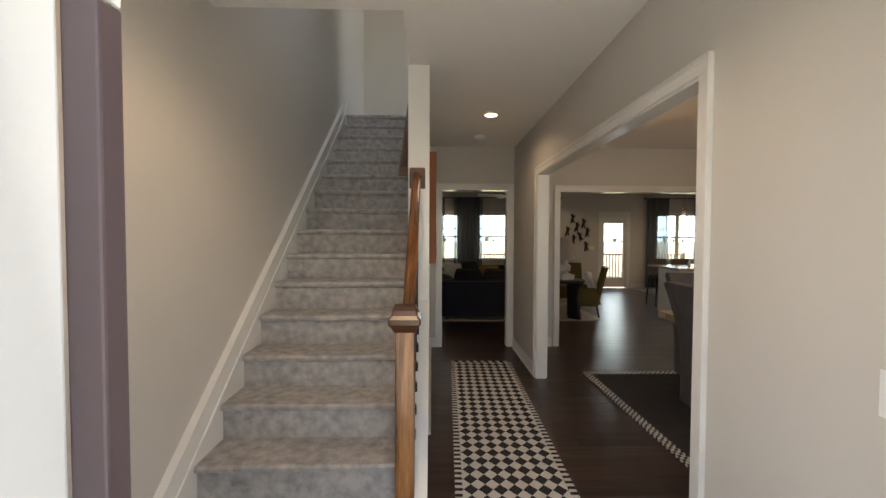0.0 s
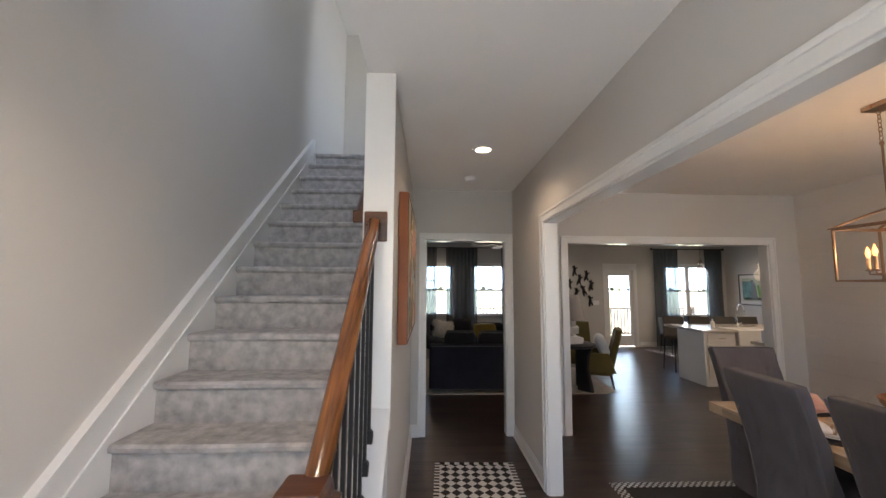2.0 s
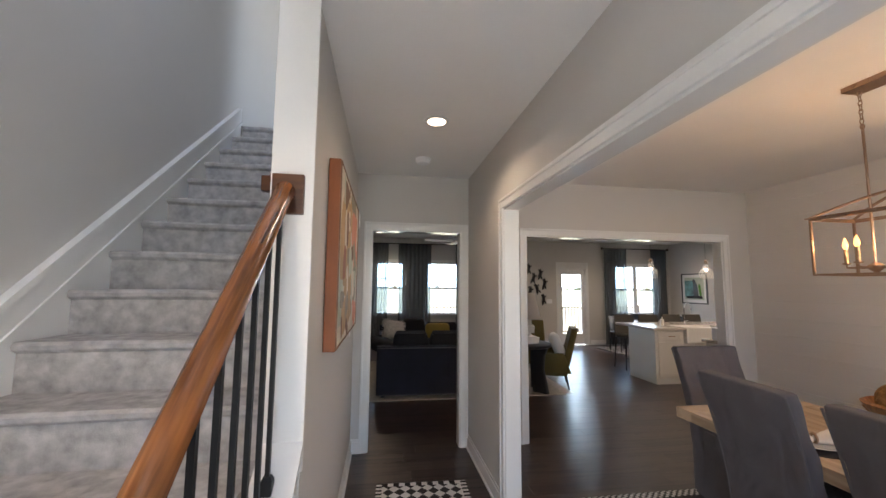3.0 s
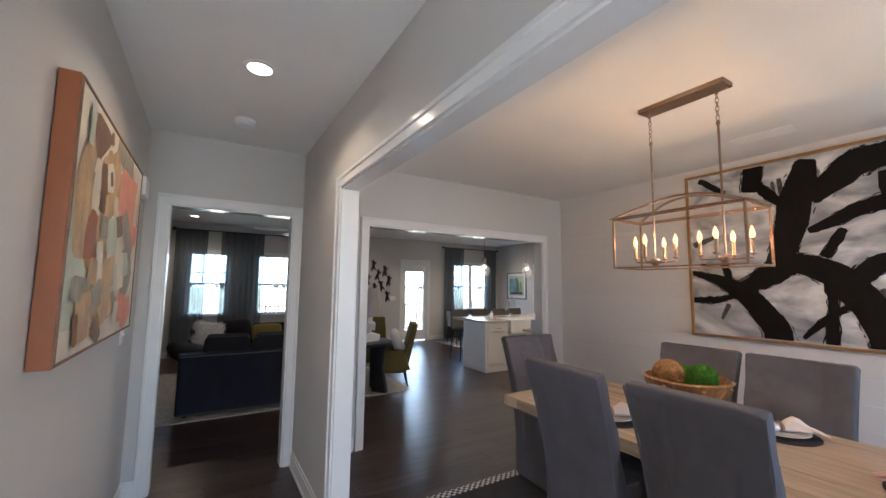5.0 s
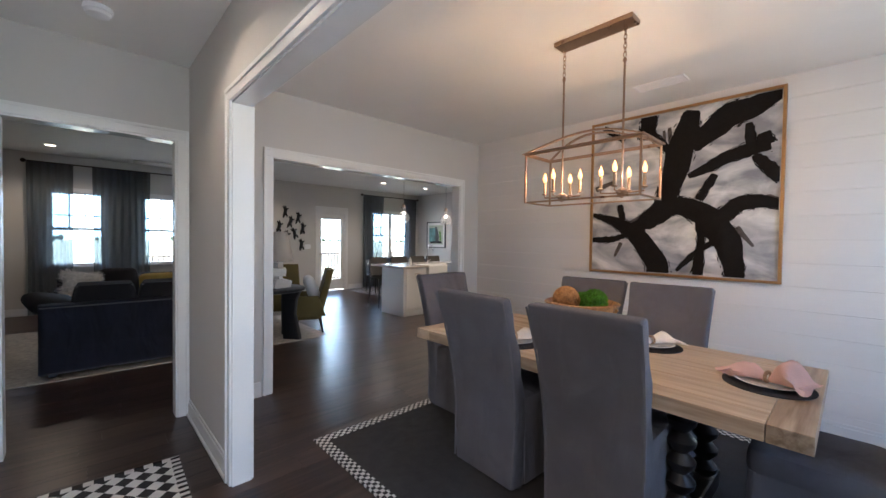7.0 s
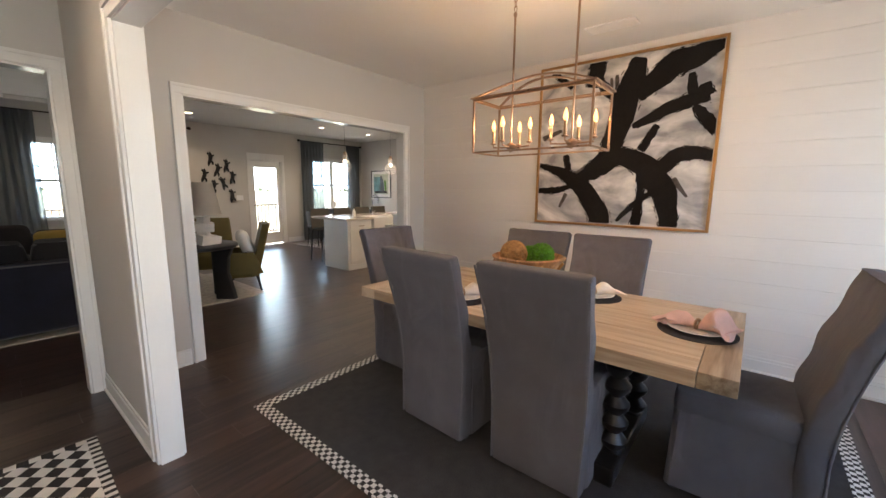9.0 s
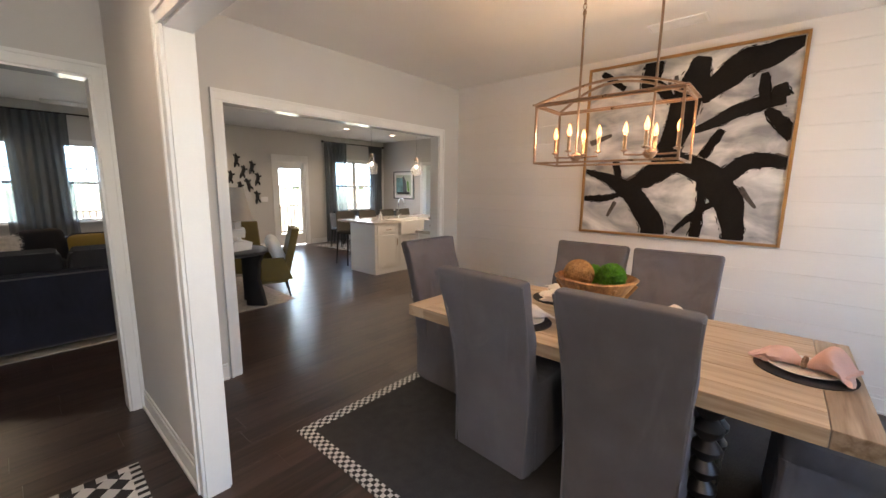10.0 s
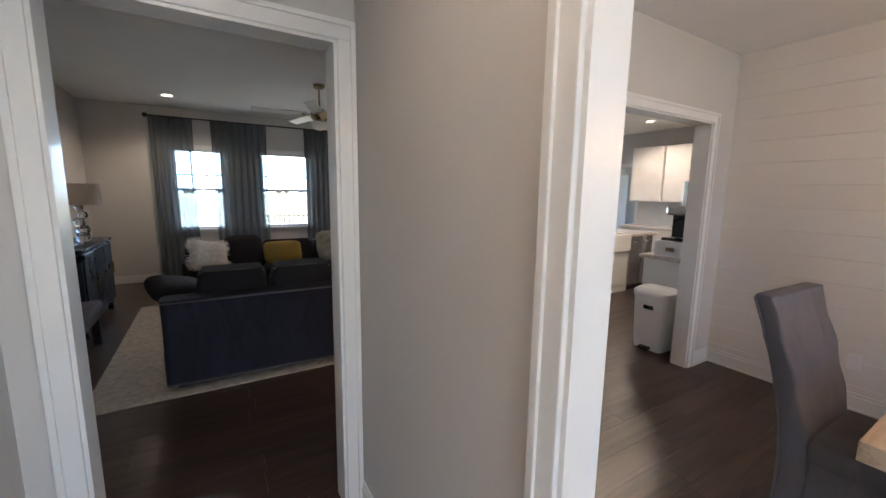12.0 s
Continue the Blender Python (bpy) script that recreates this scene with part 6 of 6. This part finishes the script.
bc = thing("base_cabinet", "white base cabinets along the kitchen wall", "cabinet")
boxes("body", "cab", bc, (5.32, 7.4, BY1 + 0.002, 6.36, 0.09, 0.885), bev=0.002)
boxes("plinth", "blackpl", bc, (5.34, 7.38, BY1 + 0.01, 6.30, 0, 0.088))
cw2 = thing("wall_worktop", "pale quartz worktop along the kitchen wall", "worktop")
boxes("slab", "quartz", cw2, (5.29, 7.43, BY1 + 0.002, 6.40, 0.887, 0.925), bev=0.004)
cs = thing("storage_box", "white pod drawer box carrying a black coffee maker", "storage box", pose(5.50, 6.10, 0.925))
boxes("body", "plastic", cs, (-0.17, 0.17, -0.17, 0.17, 0, 0.16), bev=0.008)
boxes("pull", "nickel", cs, (-0.19, -0.17, -0.04, 0.04, 0.06, 0.10), bev=0.003)
cm = thing("coffee_maker", "black and chrome coffee maker", "coffee maker", pose(5.52, 6.10, 1.085))
boxes("base", "blackpl", cm, (-0.14, 0.14, -0.13, 0.13, 0, 0.03), bev=0.006)
boxes("column", "blackpl", cm, (0.02, 0.14, -0.12, 0.12, 0.03, 0.26), bev=0.012)
boxes("head", "chrome", cm, (-0.12, 0.14, -0.12, 0.12, 0.26, 0.36), bev=0.02)
tc_ = thing("trash_can", "white plastic pedal bin on the kitchen floor", "bin", pose(5.17, 6.10, 0))
bm = bm_new()
loft(bm, [[(x, y, z) for x, y in rrect(0.27 * s, 0.34 * s, 0.04)] for s, z in ((0.86, 0.0), (0.90, 0.08), (1.0, 0.54))])
part("body", bm, "plastic", tc_, smooth=True)
bm = bm_new()
loft(bm, [[(x, y, z) for x, y in rrect(0.29 * s, 0.36 * s, 0.05)] for s, z in ((1.0, 0.542), (1.02, 0.56), (1.0, 0.60), (0.8, 0.63))])
part("lid", bm, "plastic", tc_, smooth=True)
boxes("pedal", "blackpl", tc_, (-0.18, -0.12, -0.05, 0.05, 0.015, 0.04), bev=0.004)
boxes("latch", "blackpl", tc_, (-0.137, -0.13, -0.05, 0.05, 0.42, 0.46), bev=0.002)
for i, (ya, yb) in enumerate(((8.32, 8.98), (7.60, 8.30), (6.90, 7.58))):
    uc = thing("wall_cabinet", "white shaker wall cabinet", "cabinet", group="wall cabinets")
    boxes("body", "cab", uc, (8.98, 9.348, ya, yb, 1.42, 2.5), bev=0.002)
    d = boxes("door", "cab", uc, (8.96, 8.978, ya + 0.006, yb - 0.006, 1.43, 2.49), bev=0.003)
    boxes("panel", "cab", d, (8.955, 8.96, ya + 0.07, yb - 0.07, 1.5, 2.42), bev=0.002)
bb = thing("base_cabinet", "white base cabinets along the far kitchen wall", "cabinet")
boxes("body", "cab", bb, (8.75, 9.348, 7.75, 8.98, 0.09, 0.885), bev=0.002)
cw3 = thing("wall_worktop", "pale quartz worktop along the far kitchen wall", "worktop")
boxes("slab", "quartz", cw3, (8.72, 9.348, 7.74, 9.0, 0.887, 0.925), bev=0.004)
fr = thing("refrigerator", "stainless steel refrigerator with two doors", "refrigerator")
boxes("body", "blackpl", fr, (8.62, 9.34, 6.80, 7.70, 0.02, 1.80), bev=0.01)
for ya, yb, hy in ((6.80, 7.247, 7.20), (7.253, 7.70, 7.30)):
    d = boxes("door", "steel", fr, (8.56, 8.618, ya, yb, 0.06, 1.80), bev=0.012)
    bm = bm_new()
    tube(bm, [(8.56, hy, 0.8), (8.52, hy, 0.8), (8.52, hy, 1.5), (8.56, hy, 1.5)], 0.011)
    part("handle", bm, "chrome", d, smooth=True)
casing("trim_passage", "y", 9.35, -1, 9.08, 10.2, 2.15)
lining("trim_passage_jamb", "y", 9.346, 9.474, 9.077, 10.203, 2.153)
pd = thing("door_2", "white panelled door in the passage, half open", "door", pose(9.9, 10.58, 0, 0, 0, -55), kind="structure")
boxes("leaf", "trim", pd, (0, 0.76, -0.035, 0, 0.01, 2.03), bev=0.003)
ap = thing("framed_print", "teal abstract print in a black frame on the beige wall", "picture")
frame_box(ap, 9.35, 10.55, 11.41, 1.18, 1.99, 0.03, 0.03, "blackwood")
mtb = boxes("mount", "mount", ap, (9.335, 9.35, 10.58, 11.38, 1.21, 1.96))
boxes("print", "sage_p", mtb, (9.331, 9.335, 10.66, 11.30, 1.29, 1.88))
boxes("print_shape", "teal_art", mtb, (9.329, 9.331, 10.98, 11.29, 1.36, 1.80), label="teal painted patch")
to_p = lambda u, v, h: (9.328 - h, 11.28 - u * 0.60, 1.86 - v * 0.54)
for i, (pts, mt) in enumerate(((((0.50, 0.05, 0.14), (0.58, 0.45, 0.24), (0.62, 0.95, 0.30)), "blackwood"), (((0.05, 0.95, 0.12), (0.95, 0.93, 0.14)), "ink"), (((0.80, 0.30, 0.12), (0.86, 0.85, 0.12)), "moss"))):
    bm = bm_new()
    stroke(bm, pts, 1.0, to_p, 0.0004 * i, 70 + i)
    part("print_mark", bm, mt, mtb)

bt2 = thing("breakfast_table", "dark breakfast table by the window", "table", pose(7.75, 10.75, 0.012))
bm = bm_new()
lathe(bm, [(0.55, 0.70), (0.56, 0.71), (0.56, 0.735), (0.55, 0.74)], k=36)
part("tabletop", bm, "quartz", bt2, smooth=True)
bm = bm_new()
lathe(bm, [(0.28, 0), (0.28, 0.02), (0.06, 0.05), (0.05, 0.65), (0.2, 0.70)], k=24)
part("pedestal", bm, "blackwood", bt2, smooth=True)


def cafe_chair(at, label):
    th = thing("breakfast_chair", label, "chair", at, "breakfast chairs")
    bm = bm_new()
    cushion(bm, (0, 0, 0.42), 0.46, 0.44, 0.08, 0.2)
    part("seat", bm, "blackwood", th, smooth=True)
    bm = bm_new()
    loft(bm, [[(x * (1 - 0.1 * t * t), y - 0.20 - 0.08 * t + 0.07 * (2 * x / 0.46) ** 2, 0.44 + 0.42 * t) for x, y in rrect(0.46, 0.04, 0.015, 4)] for t in (0, 0.4, 0.75, 0.95, 1)])
    part("backrest", bm, "blackwood", th, smooth=True)
    for x in (-0.18, 0.18):
        for y in (-0.17, 0.17):
            bm = bm_new()
            rod(bm, (x * 1.15, y * 1.15, 0), (x, y, 0.44), 0.011, 8, 0.017)
            part("leg", bm, "blackwood", th, smooth=True)
    return th


c0 = cafe_chair(pose(7.08, 10.85, 0.012, 0, 0, -85), "black moulded breakfast chair at the table")
for x, y, a in ((8.42, 10.7, 92), (7.5, 11.35, 190), (8.05, 11.35, 172), (7.75, 10.1, 0)):
    copy_thing(c0, pose(x, y, 0.012, 0, 0, a))

# ---- outdoors ----
dk = thing("deck", "weathered wooden rear deck", "deck", kind="structure")
for i in range(20):
    y = EY + 0.17 + i * 0.145
    boxes("board", "deck", dk, (2.2, 10.5, y, y + 0.138, -0.12, -0.09))
rl = thing("deck_railing", "brown wooden deck railing", "railing")
RY = EY + 3.0
boxes("top_rail", "rail_p", rl, (2.2, 10.5, RY - 0.05, RY + 0.05, 0.86, 0.90))
boxes("bottom_rail", "rail_p", rl, (2.2, 10.5, RY - 0.02, RY + 0.02, -0.02, 0.04))
for i in range(6):
    x = 2.25 + i * 1.64
    boxes("post", "rail_p", rl, (x - 0.045, x + 0.045, RY - 0.045, RY + 0.045, -0.45, 0.95))
for i in range(69):
    x = 2.3 + i * 0.12
    boxes("baluster", "rail_p", rl, (x - 0.016, x + 0.016, RY - 0.016, RY + 0.016, 0.04, 0.86))


def tree(x, y, h, seed):
    rnd = random.Random(seed)
    th = thing("tree", "broad leafy tree beyond the lawn", "tree", pose(x, y, -0.45), "trees")
    bm = bm_new()
    tube(bm, [(0, 0, 0), (0.1, 0, h * 0.25), (0, 0.1, h * 0.5), (0.1, 0, h * 0.8)], h * 0.02, 8)
    for i in range(7):
        a = rnd.uniform(0, 6.28)
        z = h * rnd.uniform(0.3, 0.65)
        rod(bm, (0, 0, z), (h * 0.22 * math.cos(a), h * 0.22 * math.sin(a), z + h * 0.16), h * 0.01, 6, h * 0.003)
    part("trunk", bm, "bark", th)
    vs, fs = [], []
    for i in range(1500):
        d = Vector((rnd.gauss(0, 1), rnd.gauss(0, 1), rnd.gauss(0, 1))).normalized() * rnd.uniform(0.5, 1.0)
        lump = 1 + 0.25 * math.sin(d.x * 5 + seed) * math.cos(d.y * 4)
        c = Vector((d.x * h * 0.55 * lump, d.y * h * 0.45 * lump, h * 0.52 + d.z * h * 0.45 * lump))
        q = Euler((rnd.uniform(0, 6), rnd.uniform(0, 6), 0)).to_matrix()
        s = h * rnd.uniform(0.03, 0.06)
        k = len(vs)
        vs += [tuple(c + q @ Vector(p) * s) for p in ((-1, -0.6, 0), (1, -0.6, 0), (0.7, 0.7, 0.2), (-0.7, 0.7, 0.2))]
        fs.append((k, k + 1, k + 2, k + 3))
    me = bpy.data.meshes.new("crown")
    me.from_pydata(vs, [], fs)
    me.materials.append(M["leaf"])
    cr = new("crown", me)
    cr.parent = th


for i in range(44):
    tree(-70 + 5.6 * i + 2 * math.sin(3 * i), 185 + 6 * math.sin(1.7 * i), 1.8 + 0.4 * math.sin(2.3 * i), i)
# added emitting sheet beyond the trees: whitens the panes, feeds the floor's sheen
struct("backdrop", "sky_glow", (-260, 340, 225, 226, -0.45, 75), label="glowing backdrop sheet added at the horizon to brighten the windows", category="sky")

# ---- shiplap boards and floor planks ----
sl = thing("wall_shiplap", "white painted horizontal shiplap boards", "wall", kind="structure")
BH = 0.1827
for i in range(15):
    boxes("board", "shiplap", sl, (DX - 0.02, DX, FY1 + 0.001, BY0 - 0.001, i * BH + 0.0006, (i + 1) * BH - 0.0008), bev=0.0012)

PW, PL = 0.178, 1.22
fl = thing("floor", "dark brown wood-look plank floor", "floor", kind="structure")
bm = bm_new()
box(bm, 0.0004, PL - 0.0004, 0.0004, PW - 0.0004, -0.012, 0.0, 0.0008)
me = bpy.data.meshes.new("plank")
bmesh.ops.recalc_face_normals(bm, faces=bm.faces[:])
bm.to_mesh(me)
bm.free()
me.materials.append(M["floor"])
rest = bm_new()
row = 0
y = FY1
while y < EY:
    off = random.Random(row).uniform(0, PL)
    x = -0.25 - off
    while x < 9.35:
        a, b = max(x, -0.37), min(x + PL, 9.35)
        near = FY1 - 0.01 <= y < 6.6 and 0.7 < x + PL and x < 5.4
        if near and x > -0.3 and x + PL < 9.3:
            p = new("plank", me)
            p.parent = fl
            p.location = (x, y, 0)
        elif b - a > 0.02:
            box(rest, a + 0.0008, b - 0.0008, y + 0.0008, min(y + PW, EY) - 0.0008, -0.012, 0)
        x += PL
    y += PW
    row += 1
part("planks_beyond", rest, "floor_far", fl, kind="stuff")
